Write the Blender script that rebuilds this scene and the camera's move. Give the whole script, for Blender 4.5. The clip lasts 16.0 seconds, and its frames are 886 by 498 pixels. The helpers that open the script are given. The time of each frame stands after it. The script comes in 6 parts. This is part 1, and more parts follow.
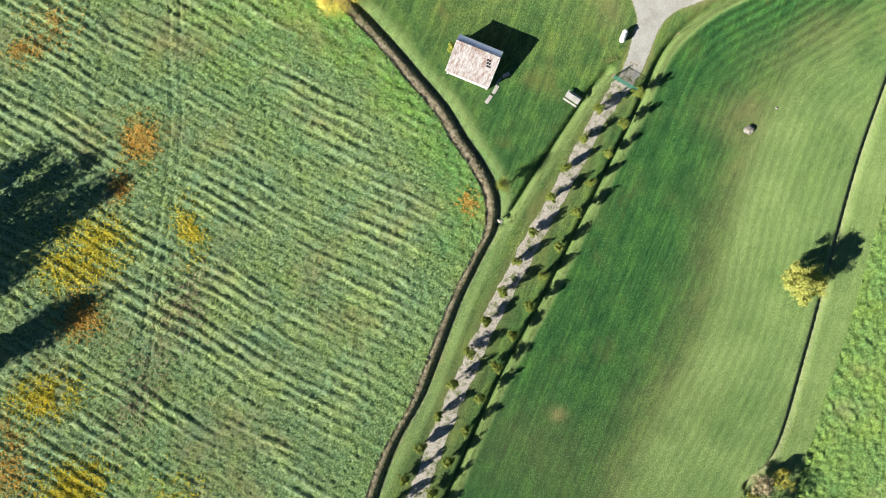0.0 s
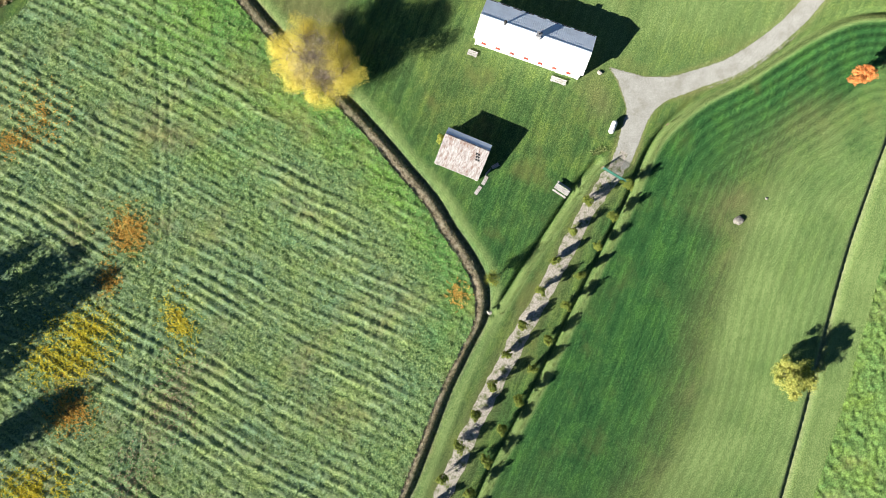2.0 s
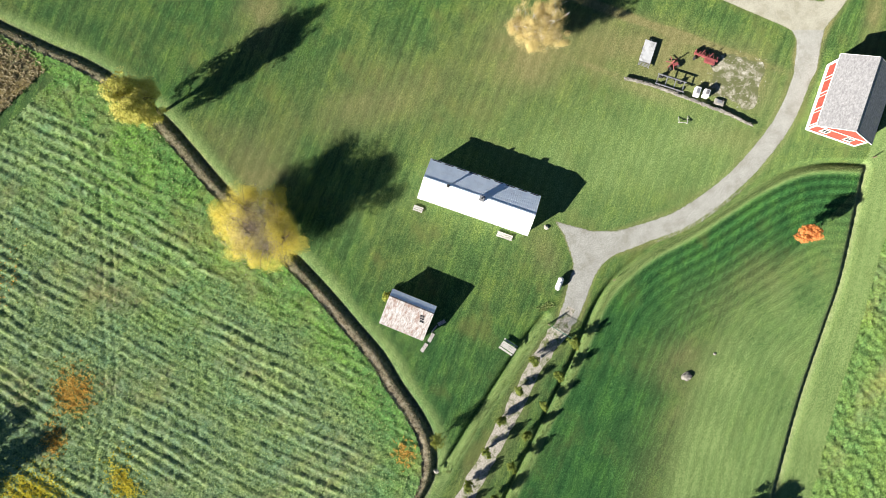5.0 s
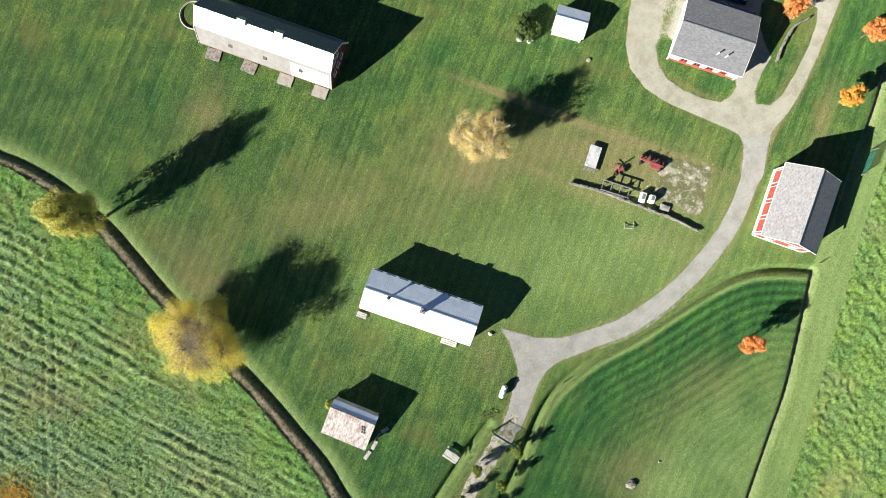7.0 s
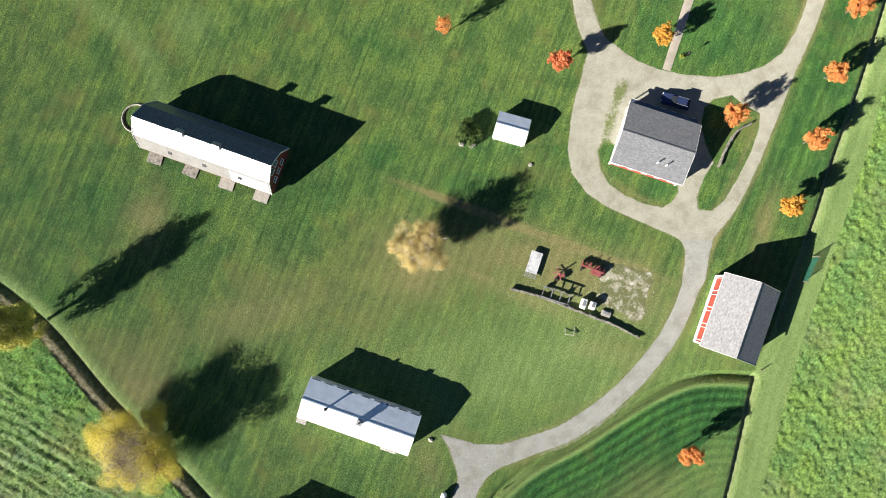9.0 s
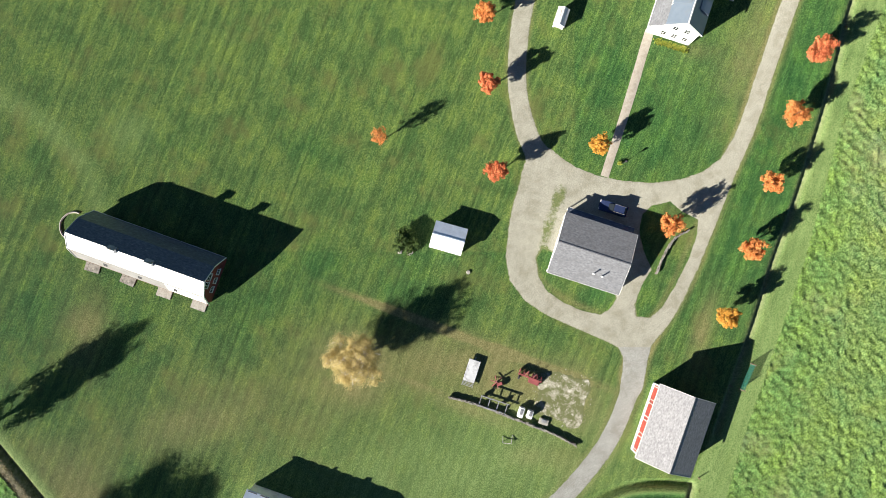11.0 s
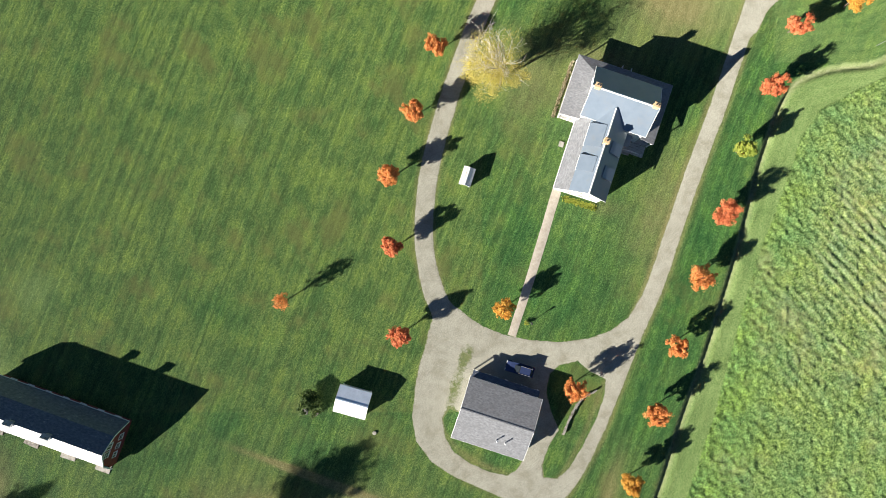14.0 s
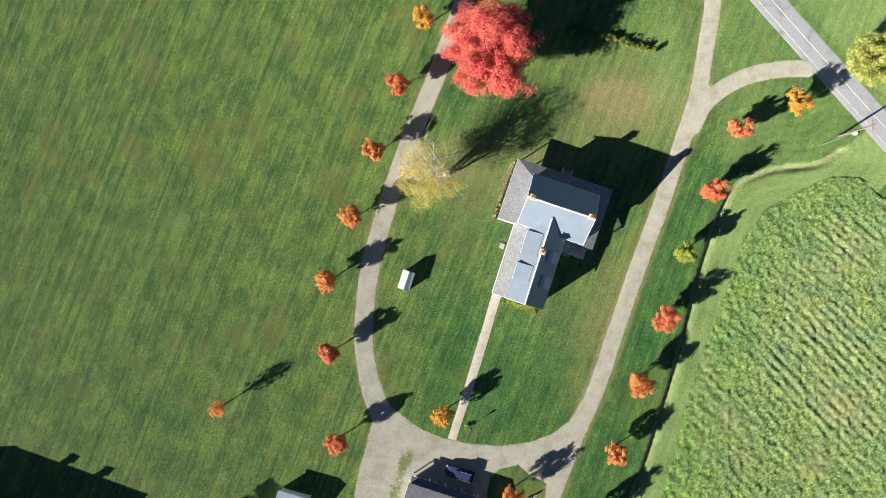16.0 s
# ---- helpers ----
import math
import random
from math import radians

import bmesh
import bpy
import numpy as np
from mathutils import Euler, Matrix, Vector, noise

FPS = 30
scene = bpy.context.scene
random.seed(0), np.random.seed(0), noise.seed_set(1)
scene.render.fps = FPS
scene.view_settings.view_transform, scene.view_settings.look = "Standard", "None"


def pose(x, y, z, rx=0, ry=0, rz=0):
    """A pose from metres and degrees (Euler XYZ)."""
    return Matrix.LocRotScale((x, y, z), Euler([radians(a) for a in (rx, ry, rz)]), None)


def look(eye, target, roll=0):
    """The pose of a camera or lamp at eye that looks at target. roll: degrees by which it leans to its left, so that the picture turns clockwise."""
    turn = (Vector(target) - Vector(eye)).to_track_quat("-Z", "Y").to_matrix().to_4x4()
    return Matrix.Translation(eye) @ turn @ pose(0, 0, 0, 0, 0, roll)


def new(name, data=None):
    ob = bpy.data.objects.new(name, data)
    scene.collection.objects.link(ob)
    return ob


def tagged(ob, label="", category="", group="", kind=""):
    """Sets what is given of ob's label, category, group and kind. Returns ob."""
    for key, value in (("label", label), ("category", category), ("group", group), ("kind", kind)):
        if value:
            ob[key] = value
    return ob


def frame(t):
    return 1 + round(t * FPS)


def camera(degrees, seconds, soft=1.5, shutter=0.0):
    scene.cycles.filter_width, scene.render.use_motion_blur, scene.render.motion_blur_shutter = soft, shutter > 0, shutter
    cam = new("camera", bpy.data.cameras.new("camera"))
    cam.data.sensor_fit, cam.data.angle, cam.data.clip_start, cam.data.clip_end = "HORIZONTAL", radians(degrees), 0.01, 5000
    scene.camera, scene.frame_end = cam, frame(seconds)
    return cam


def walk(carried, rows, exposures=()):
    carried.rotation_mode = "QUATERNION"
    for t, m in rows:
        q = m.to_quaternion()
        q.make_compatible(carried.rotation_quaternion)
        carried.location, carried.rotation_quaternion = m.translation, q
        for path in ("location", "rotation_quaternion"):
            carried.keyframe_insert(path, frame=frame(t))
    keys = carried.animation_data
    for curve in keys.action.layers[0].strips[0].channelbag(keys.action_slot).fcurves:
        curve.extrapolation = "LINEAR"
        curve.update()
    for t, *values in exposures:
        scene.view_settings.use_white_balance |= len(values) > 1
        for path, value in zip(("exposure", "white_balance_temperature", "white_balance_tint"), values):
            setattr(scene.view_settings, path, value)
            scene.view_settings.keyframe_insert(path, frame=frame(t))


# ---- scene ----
# the camera: a drone about a hundred metres up that looks straight down and glides over the farm
cam = camera(72.0, 16.0, soft=0.8)
ROWS = [
    (0.0, -0.70, -2.57, 98.21, 1.650, -0.082, 0.499),
    (0.5, -0.39, 0.94, 98.27, 1.722, -0.076, 0.499),
    (1.0, -0.06, 4.52, 98.34, 1.723, -0.107, 0.557),
    (1.5, 0.36, 8.18, 98.41, 1.749, -0.080, 0.484),
    (2.0, 0.89, 11.96, 98.47, 1.803, -0.083, 0.394),
    (2.5, 1.61, 15.84, 98.55, 1.898, -0.100, 0.361),
    (3.0, 2.64, 19.86, 98.65, 2.003, -0.060, 0.225),
    (3.5, 4.11, 24.08, 98.71, 2.013, 0.037, 0.147),
    (6.0, 14.06, 46.25, 98.73, 1.660, 0.027, -0.021),
    (6.5, 16.39, 50.61, 98.70, 1.617, 0.045, 0.001),
    (7.0, 18.76, 54.81, 98.67, 1.658, 0.042, 0.055),
    (7.5, 21.12, 58.89, 98.68, 1.767, 0.081, 0.084),
    (8.0, 23.48, 62.96, 98.78, 1.892, 0.063, 0.155),
    (8.5, 25.91, 67.18, 98.92, 1.947, 0.067, 0.090),
    (9.0, 28.43, 71.58, 99.02, 1.833, 0.112, 0.247),
    (11.5, 40.93, 94.03, 99.59, 1.531, 0.056, 0.087),
    (12.0, 43.46, 98.52, 99.61, 1.452, 0.024, 0.125),
    (12.5, 46.02, 102.98, 99.60, 1.443, 0.017, 0.069),
    (13.0, 48.58, 107.38, 99.58, 1.403, 0.036, 0.049),
    (13.5, 51.13, 111.71, 99.57, 1.377, 0.075, 0.066),
    (14.0, 53.68, 115.95, 99.55, 1.380, 0.086, -0.023),
    (14.5, 56.21, 120.12, 99.52, 1.411, 0.135, -0.078),
    (15.0, 58.76, 124.30, 99.46, 1.402, 0.187, -0.128),
    (15.5, 61.30, 128.51, 99.40, 1.387, 0.226, -0.134),
    (16.0, 63.82, 132.74, 99.39, 1.331, 0.288, -0.110),
]
walk(cam, [(t, pose(x, y, z, rx, ry, rz)) for t, x, y, z, rx, ry, rz in ROWS])

# ---- light ----
SUN_TO = Vector((0.843, 0.537, -0.447)).normalized()      # the way the sunlight travels
world = bpy.data.worlds.new("sky")
scene.world = world
world.use_nodes = True
wn = world.node_tree.nodes
sky = wn.new("ShaderNodeTexSky")
sky.sky_type, sky.sun_disc = "NISHITA", False
sky.sun_elevation, sky.sun_rotation = math.asin(-SUN_TO.z), math.atan2(-SUN_TO.x, -SUN_TO.y)
sky.dust_density, sky.ozone_density, sky.air_density = 0.0, 6.0, 1.0
world.node_tree.links.new(sky.outputs[0], wn["Background"].inputs[0])
wn["Background"].inputs[1].default_value = 0.025
sun = new("sun", bpy.data.lights.new("sun", "SUN"))
sun.data.energy, sun.data.angle, sun.data.color = 5.0, radians(0.5), (1.0, 0.945, 0.85)
sun.matrix_world = look(-SUN_TO * 200, (0, 0, 0))
scene.view_settings.exposure = 1.46


# ---- materials ----
def material(name):
    m = bpy.data.materials.new(name)
    m.use_nodes = True
    return m, m.node_tree.nodes, m.node_tree.links, m.node_tree.nodes["Principled BSDF"]


def ramp_node(nt, stops):
    r = nt.nodes.new("ShaderNodeValToRGB")
    e = r.color_ramp.elements
    e[0].position, e[0].color = stops[0][0], (*stops[0][1], 1)
    e[1].position, e[1].color = stops[-1][0], (*stops[-1][1], 1)
    for p, c in stops[1:-1]:
        e.new(p).color = (*c, 1)
    return r


def noise_node(nt, scale, detail=4.0, stretch=(1, 1, 1), turn=0.0, rough=0.6):
    co = nt.nodes.new("ShaderNodeTexCoord")
    mp = nt.nodes.new("ShaderNodeMapping")
    mp.vector_type = "TEXTURE"
    mp.inputs["Scale"].default_value = [1 / s for s in stretch]
    mp.inputs["Location"].default_value = (3.17, 7.71, 0.37)
    mp.inputs["Rotation"].default_value = (radians(23) if stretch[0] == stretch[1] else 0, 0, radians(turn if turn or stretch[0] != stretch[1] else 31))
    n = nt.nodes.new("ShaderNodeTexNoise")
    n.inputs["Scale"].default_value, n.inputs["Detail"].default_value = scale, detail
    n.inputs["Roughness"].default_value = rough
    nt.links.new(co.outputs["Object"], mp.inputs[0])
    nt.links.new(mp.outputs[0], n.inputs["Vector"])
    return n


def mix_node(nt, a, b, fac, blend="MIX"):
    m = nt.nodes.new("ShaderNodeMix")
    m.data_type, m.blend_type = "RGBA", blend
    for sock, v in ((m.inputs[0], fac), (m.inputs[6], a), (m.inputs[7], b)):
        if isinstance(v, (int, float)):
            sock.default_value = v
        elif isinstance(v, tuple):
            sock.default_value = (*v, 1)
        else:
            nt.links.new(v, sock)
    return m.outputs[2]


def math_node(nt, op, a, b=0.0, clamp=False):
    m = nt.nodes.new("ShaderNodeMath")
    m.operation, m.use_clamp = op, clamp
    for sock, v in ((m.inputs[0], a), (m.inputs[1], b)):
        if isinstance(v, (int, float)):
            sock.default_value = v
        else:
            nt.links.new(v, sock)
    return m.outputs[0]


def attr_node(nt, name):
    a = nt.nodes.new("ShaderNodeAttribute")
    a.attribute_name = name
    return a.outputs["Fac"]


def bump_into(nt, p, height, strength, distance=0.05):
    b = nt.nodes.new("ShaderNodeBump")
    b.inputs["Strength"].default_value, b.inputs["Distance"].default_value = strength, distance
    nt.links.new(height, b.inputs["Height"])
    nt.links.new(b.outputs[0], p.inputs["Normal"])


def surface(name, dark, light, scale=3.0, rough=0.8, metal=0.0, stretch=(1, 1, 1), turn=0.0, stain=None, stain_scale=0.5,
            stain_at=0.6, bump=0.3, distance=0.02):
    """Grain from dark to light at one scale, stains of a second colour at another, and fine relief."""
    m, n, l, p = material(name)
    nt = m.node_tree
    g = noise_node(nt, scale, 5, stretch, turn)
    c = ramp_node(nt, [(0.3, dark), (0.7, light)])
    l.new(g.outputs[0], c.inputs[0])
    col = c.outputs[0]
    if stain:
        s = noise_node(nt, stain_scale, 5, stretch, turn, 0.7)
        sr = ramp_node(nt, [(stain_at - 0.08, (0, 0, 0)), (stain_at + 0.08, (1, 1, 1))])
        l.new(s.outputs[0], sr.inputs[0])
        col = mix_node(nt, col, stain, sr.outputs[0])
    l.new(col, p.inputs["Base Color"])
    p.inputs["Roughness"].default_value, p.inputs["Metallic"].default_value = rough, metal
    if bump:
        bump_into(nt, p, g.outputs[0], bump, distance)
    return m


def leaf_material(name, colours, rough=0.6, patchy=0.9):
    """Foliage: each leaf its own tint out of the colours, light shining through it."""
    m, n, l, p = material(name)
    nt = m.node_tree
    geo = n.new("ShaderNodeNewGeometry")
    big = noise_node(nt, 0.45, 2)
    mixed = math_node(nt, "ADD", math_node(nt, "MULTIPLY", geo.outputs["Random Per Island"], 0.55),
                      math_node(nt, "MULTIPLY", math_node(nt, "SUBTRACT", big.outputs[0], 0.5 - 0.225 / patchy), patchy))
    c = ramp_node(nt, [(i / (len(colours) - 1), k) for i, k in enumerate(colours)])
    l.new(mixed, c.inputs[0])
    l.new(c.outputs[0], p.inputs["Base Color"])
    p.inputs["Roughness"].default_value = rough
    p.inputs["Specular IOR Level"].default_value = 0.25
    tr = n.new("ShaderNodeBsdfTranslucent")
    l.new(c.outputs[0], tr.inputs[0])
    mx = n.new("ShaderNodeMixShader")
    mx.inputs[0].default_value = 0.3
    l.new(p.outputs[0], mx.inputs[1])
    l.new(tr.outputs[0], mx.inputs[2])
    l.new(mx.outputs[0], n["Material Output"].inputs["Surface"])
    return m


def lawn_material():
    m, n, l, p = material("mown_grass")
    nt = m.node_tree
    fine = noise_node(nt, 5.0, 6, rough=0.85)
    patch = noise_node(nt, 0.09, 5, rough=0.65)
    tint = noise_node(nt, 0.35, 4, rough=0.7)
    lush = ramp_node(nt, [(0.39, (0.012, 0.048, 0.014)), (0.5, (0.036, 0.108, 0.028)), (0.62, (0.108, 0.215, 0.068))])
    l.new(fine.outputs[0], lush.inputs[0])
    warm = ramp_node(nt, [(0.39, (0.029, 0.068, 0.017)), (0.5, (0.083, 0.139, 0.036)), (0.62, (0.204, 0.280, 0.096))])
    l.new(fine.outputs[0], warm.inputs[0])
    patch_w = math_node(nt, "ADD", patch.outputs[0], attr_node(nt, "warm"))
    pr = ramp_node(nt, [(0.36, (0.12, 0.12, 0.12)), (0.64, (0.95, 0.95, 0.95))])
    l.new(patch_w, pr.inputs[0])
    col = mix_node(nt, lush.outputs[0], warm.outputs[0], pr.outputs[0])
    col = mix_node(nt, col, lush.outputs[0], math_node(nt, "MULTIPLY", attr_node(nt, "lush"), 0.9, True))
    col = mix_node(nt, col, (0.74, 0.86, 0.84), math_node(nt, "MULTIPLY", attr_node(nt, "lush"), 1.0, True), "MULTIPLY")
    # tufts drawn out along the mower's way, and the long thin lines that its wheels leave
    streak = noise_node(nt, 2.0, 4, (1.0, 0.22, 1), -21, 0.7)
    sr = ramp_node(nt, [(0.36, (0.60, 0.64, 0.66)), (0.64, (1.40, 1.38, 1.30))])
    l.new(streak.outputs[0], sr.inputs[0])
    col = mix_node(nt, col, sr.outputs[0], 0.32, "MULTIPLY")
    wheel = noise_node(nt, 2.1, 3, (1.0, 0.010, 1), -21, 0.7)
    wr = ramp_node(nt, [(0.36, (0.70, 0.76, 0.76)), (0.5, (1, 1, 1)), (0.64, (1.32, 1.28, 1.16))])
    l.new(wheel.outputs[0], wr.inputs[0])
    col = mix_node(nt, col, wr.outputs[0], 0.75, "MULTIPLY")
    # uneven growth, one to a few metres across
    growth = noise_node(nt, 0.30, 7, (1.0, 0.6, 1), -21, 0.78)
    gr = ramp_node(nt, [(0.40, (0.60, 0.74, 0.76)), (0.5, (1, 1, 1)), (0.60, (1.42, 1.28, 1.04))])
    l.new(growth.outputs[0], gr.inputs[0])
    col = mix_node(nt, col, gr.outputs[0], 0.85, "MULTIPLY")
    # thin, reddish worn places
    worn = noise_node(nt, 0.13, 5, (1.0, 0.7, 1), 12, 0.62)
    thin = ramp_node(nt, [(0.53, (0, 0, 0)), (0.64, (0.5, 0.5, 0.5))])
    l.new(worn.outputs[0], thin.inputs[0])
    col = mix_node(nt, col, (0.132, 0.132, 0.043), math_node(nt, "MULTIPLY", thin.outputs[0], pr.outputs[0], True))
    dry = math_node(nt, "MULTIPLY", attr_node(nt, "dry"), math_node(nt, "ADD", tint.outputs[0], 0.5), True)
    straw = ramp_node(nt, [(0.38, (0.10, 0.095, 0.035)), (0.5, (0.19, 0.18, 0.075)), (0.63, (0.33, 0.31, 0.15))])
    l.new(fine.outputs[0], straw.inputs[0])
    col = mix_node(nt, col, straw.outputs[0], dry)
    pale = math_node(nt, "MULTIPLY", attr_node(nt, "pale"), math_node(nt, "ADD", fine.outputs[0], 0.5), True)
    long = ramp_node(nt, [(0.38, (0.085, 0.15, 0.042)), (0.5, (0.18, 0.262, 0.088)), (0.63, (0.31, 0.40, 0.155))])
    l.new(fine.outputs[0], long.inputs[0])
    col = mix_node(nt, col, long.outputs[0], pale)
    # swathes left by the mower, lighter and darker in turn
    wave = math_node(nt, "SINE", math_node(nt, "ADD", attr_node(nt, "mow"), math_node(nt, "MULTIPLY", tint.outputs[0], 1.5)))
    amount = math_node(nt, "MULTIPLY", wave, attr_node(nt, "stripe"))
    value = math_node(nt, "ADD", amount, 1.0)
    hsv = n.new("ShaderNodeHueSaturation")
    l.new(col, hsv.inputs["Color"])
    l.new(value, hsv.inputs["Value"])
    # dead grass and bare earth on the ditch banks
    bank_c = noise_node(nt, 1.6, 5, rough=0.75)
    bank_r = ramp_node(nt, [(0.36, (0.11, 0.088, 0.055)), (0.5, (0.31, 0.26, 0.18)), (0.64, (0.52, 0.46, 0.34))])
    l.new(bank_c.outputs[0], bank_r.inputs[0])
    bank = math_node(nt, "MULTIPLY", attr_node(nt, "bank"), math_node(nt, "ADD", fine.outputs[0], 0.55), True)
    col = mix_node(nt, hsv.outputs[0], bank_r.outputs[0], bank)
    l.new(col, p.inputs["Base Color"])
    p.inputs["Roughness"].default_value = 0.9
    p.inputs["Specular IOR Level"].default_value = 0.15
    p.inputs["Diffuse Roughness"].default_value = 0.6
    bump_into(nt, p, fine.outputs[0], 0.6, 0.10)
    return m


def drive_material(name, tint):
    """Pale gravel, packed in the middle, with weeds and grass where wheels seldom go."""
    m, n, l, p = material(name)
    nt = m.node_tree
    grit = noise_node(nt, 6.0, 6, rough=0.8)
    broad = noise_node(nt, 0.45, 5, rough=0.7)
    c = ramp_node(nt, [(at, tuple(v * k for k in tint)) for at, v in ((0.34, 0.216), (0.5, 0.312), (0.66, 0.412))])
    l.new(grit.outputs[0], c.inputs[0])
    b = ramp_node(nt, [(0.36, (0.80, 0.79, 0.74)), (0.5, (1, 1, 1)), (0.64, (1.12, 1.12, 1.13))])
    l.new(broad.outputs[0], b.inputs[0])
    col = mix_node(nt, c.outputs[0], b.outputs[0], 0.9, "MULTIPLY")
    tuft = noise_node(nt, 1.7, 6, rough=0.8)
    weed = math_node(nt, "MULTIPLY", math_node(nt, "SUBTRACT", math_node(nt, "ADD", tuft.outputs[0], attr_node(nt, "weedy")), 1.0), 5.0, True)
    g = ramp_node(nt, [(0.36, (0.06, 0.10, 0.025)), (0.5, (0.13, 0.155, 0.055)), (0.64, (0.23, 0.235, 0.11))])
    l.new(grit.outputs[0], g.inputs[0])
    col = mix_node(nt, col, g.outputs[0], weed)
    l.new(col, p.inputs["Base Color"])
    p.inputs["Roughness"].default_value = 0.95
    p.inputs["Diffuse Roughness"].default_value = 0.7
    bump_into(nt, p, grit.outputs[0], 0.5, 0.03)
    return m


def crop_material(name, stops, brown, crest, lush):
    """A cropped field: brown thin patches, paler crests along the rows, lush headlands."""
    m, n, l, p = material(name)
    nt = m.node_tree
    fine = noise_node(nt, 2.8, 6, rough=0.82)
    patch = noise_node(nt, 0.085, 5, rough=0.66)
    c = ramp_node(nt, stops)
    l.new(fine.outputs[0], c.inputs[0])
    fresh = ramp_node(nt, [(0.38, tuple(0.45 * v for v in lush)), (0.5, lush), (0.62, tuple(1.8 * v for v in lush))])
    l.new(fine.outputs[0], fresh.inputs[0])
    col = mix_node(nt, c.outputs[0], fresh.outputs[0], attr_node(nt, "lush"))
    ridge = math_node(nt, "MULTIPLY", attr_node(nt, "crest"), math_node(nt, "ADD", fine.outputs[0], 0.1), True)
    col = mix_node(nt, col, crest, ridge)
    pr = ramp_node(nt, [(0.52, (0, 0, 0)), (0.70, (0.65, 0.65, 0.65))])
    l.new(patch.outputs[0], pr.inputs[0])
    col = mix_node(nt, col, brown, math_node(nt, "MULTIPLY", pr.outputs[0], math_node(nt, "ADD", fine.outputs[0], 0.3), True))
    tone = noise_node(nt, 0.2, 5, rough=0.72)
    tr = ramp_node(nt, [(0.36, (0.66, 0.84, 0.98)), (0.5, (1, 1, 1)), (0.64, (1.22, 1.14, 0.82))])
    l.new(tone.outputs[0], tr.inputs[0])
    col = mix_node(nt, col, tr.outputs[0], 0.7, "MULTIPLY")
    l.new(col, p.inputs["Base Color"])
    p.inputs["Roughness"].default_value = 0.85
    p.inputs["Specular IOR Level"].default_value = 0.15
    p.inputs["Diffuse Roughness"].default_value = 0.45
    bump_into(nt, p, fine.outputs[0], 0.9, 0.15)
    return m


LAWN = lawn_material()
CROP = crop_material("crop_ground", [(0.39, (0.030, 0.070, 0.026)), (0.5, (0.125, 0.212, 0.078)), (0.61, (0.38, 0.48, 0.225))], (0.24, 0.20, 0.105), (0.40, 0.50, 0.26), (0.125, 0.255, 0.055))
# the darkest stop also paints in the shade between the plants
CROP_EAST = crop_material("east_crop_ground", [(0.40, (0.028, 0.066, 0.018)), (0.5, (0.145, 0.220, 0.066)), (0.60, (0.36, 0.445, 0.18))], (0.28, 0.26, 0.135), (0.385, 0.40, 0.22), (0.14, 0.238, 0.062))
DRY_FIELD = crop_material("dry_ground", [(0.25, (0.09, 0.07, 0.03)), (0.5, (0.17, 0.14, 0.06)), (0.8, (0.28, 0.23, 0.12))], (0.13, 0.12, 0.04), (0.28, 0.23, 0.12), (0.12, 0.14, 0.04))
GRAVEL = drive_material("grey_gravel", (1.0, 1.0, 0.92))
SAND_GRAVEL = drive_material("sandy_gravel", (1.04, 1.01, 0.82))
LANE = surface("lane_gravel", (0.20, 0.18, 0.145), (0.46, 0.43, 0.38), 4.5, 0.95, stain=(0.10, 0.12, 0.04), stain_scale=0.9, stain_at=0.56, bump=0.7)
PALE = surface("pale_gravel", (0.16, 0.15, 0.085), (0.58, 0.55, 0.47), 1.9, 0.95, stain=(0.12, 0.13, 0.05), stain_scale=0.8, stain_at=0.45, bump=0.5)
ASPHALT = surface("asphalt", (0.28, 0.287, 0.305), (0.35, 0.356, 0.37), 5.0, 0.9, stain=(0.19, 0.192, 0.20), stain_scale=0.3, bump=0.3)
LINE = surface("road_paint", (0.38, 0.38, 0.37), (0.55, 0.55, 0.53), 3.0, 0.7, stain=(0.25, 0.25, 0.25), stain_scale=1.2)
PATHWAY = surface("path_concrete", (0.34, 0.30, 0.245), (0.44, 0.395, 0.33), 2.5, 0.9, stain=(0.30, 0.27, 0.21), stain_scale=0.7, bump=0.3)
CONCRETE = surface("concrete", (0.26, 0.247, 0.215), (0.40, 0.383, 0.34), 2.5, 0.9, stain=(0.19, 0.17, 0.14), stain_scale=0.7, bump=0.3)
RUBBLE = surface("pale_rubble", (0.34, 0.325, 0.29), (0.54, 0.52, 0.47), 5.0, 0.9)
STONE = surface("field_stone", (0.12, 0.112, 0.098), (0.34, 0.32, 0.28), 2.0, 0.9, stain=(0.09, 0.08, 0.06), stain_scale=1.5, bump=0.8, distance=0.05)
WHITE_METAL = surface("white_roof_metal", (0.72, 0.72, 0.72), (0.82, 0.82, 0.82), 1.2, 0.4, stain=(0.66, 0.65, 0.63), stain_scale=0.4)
# roof metal for slopes away from the sun, sky's blue put into its colour
SKYLIT_METAL = surface("skylit_roof_metal", (0.60, 0.69, 0.80), (0.72, 0.80, 0.90), 0.8, 0.4, 0.0, stain=(0.56, 0.63, 0.72), stain_scale=0.35)
# old dark roofing; the blue it takes from the sky is in the colour
BARN_NORTH = surface("old_sky_tinted_roof", (0.045, 0.058, 0.088), (0.125, 0.148, 0.20), 2.2, 0.45, 0.0, (1, 2.4, 1), stain=(0.30, 0.31, 0.33), stain_scale=1.0, stain_at=0.68)
BARN_LOW = surface("rusting_barn_roof", (0.18, 0.175, 0.168), (0.245, 0.238, 0.23), 0.9, 0.6, 0.0, (1, 1, 1), stain=(0.19, 0.165, 0.145), stain_scale=0.5, stain_at=0.6)
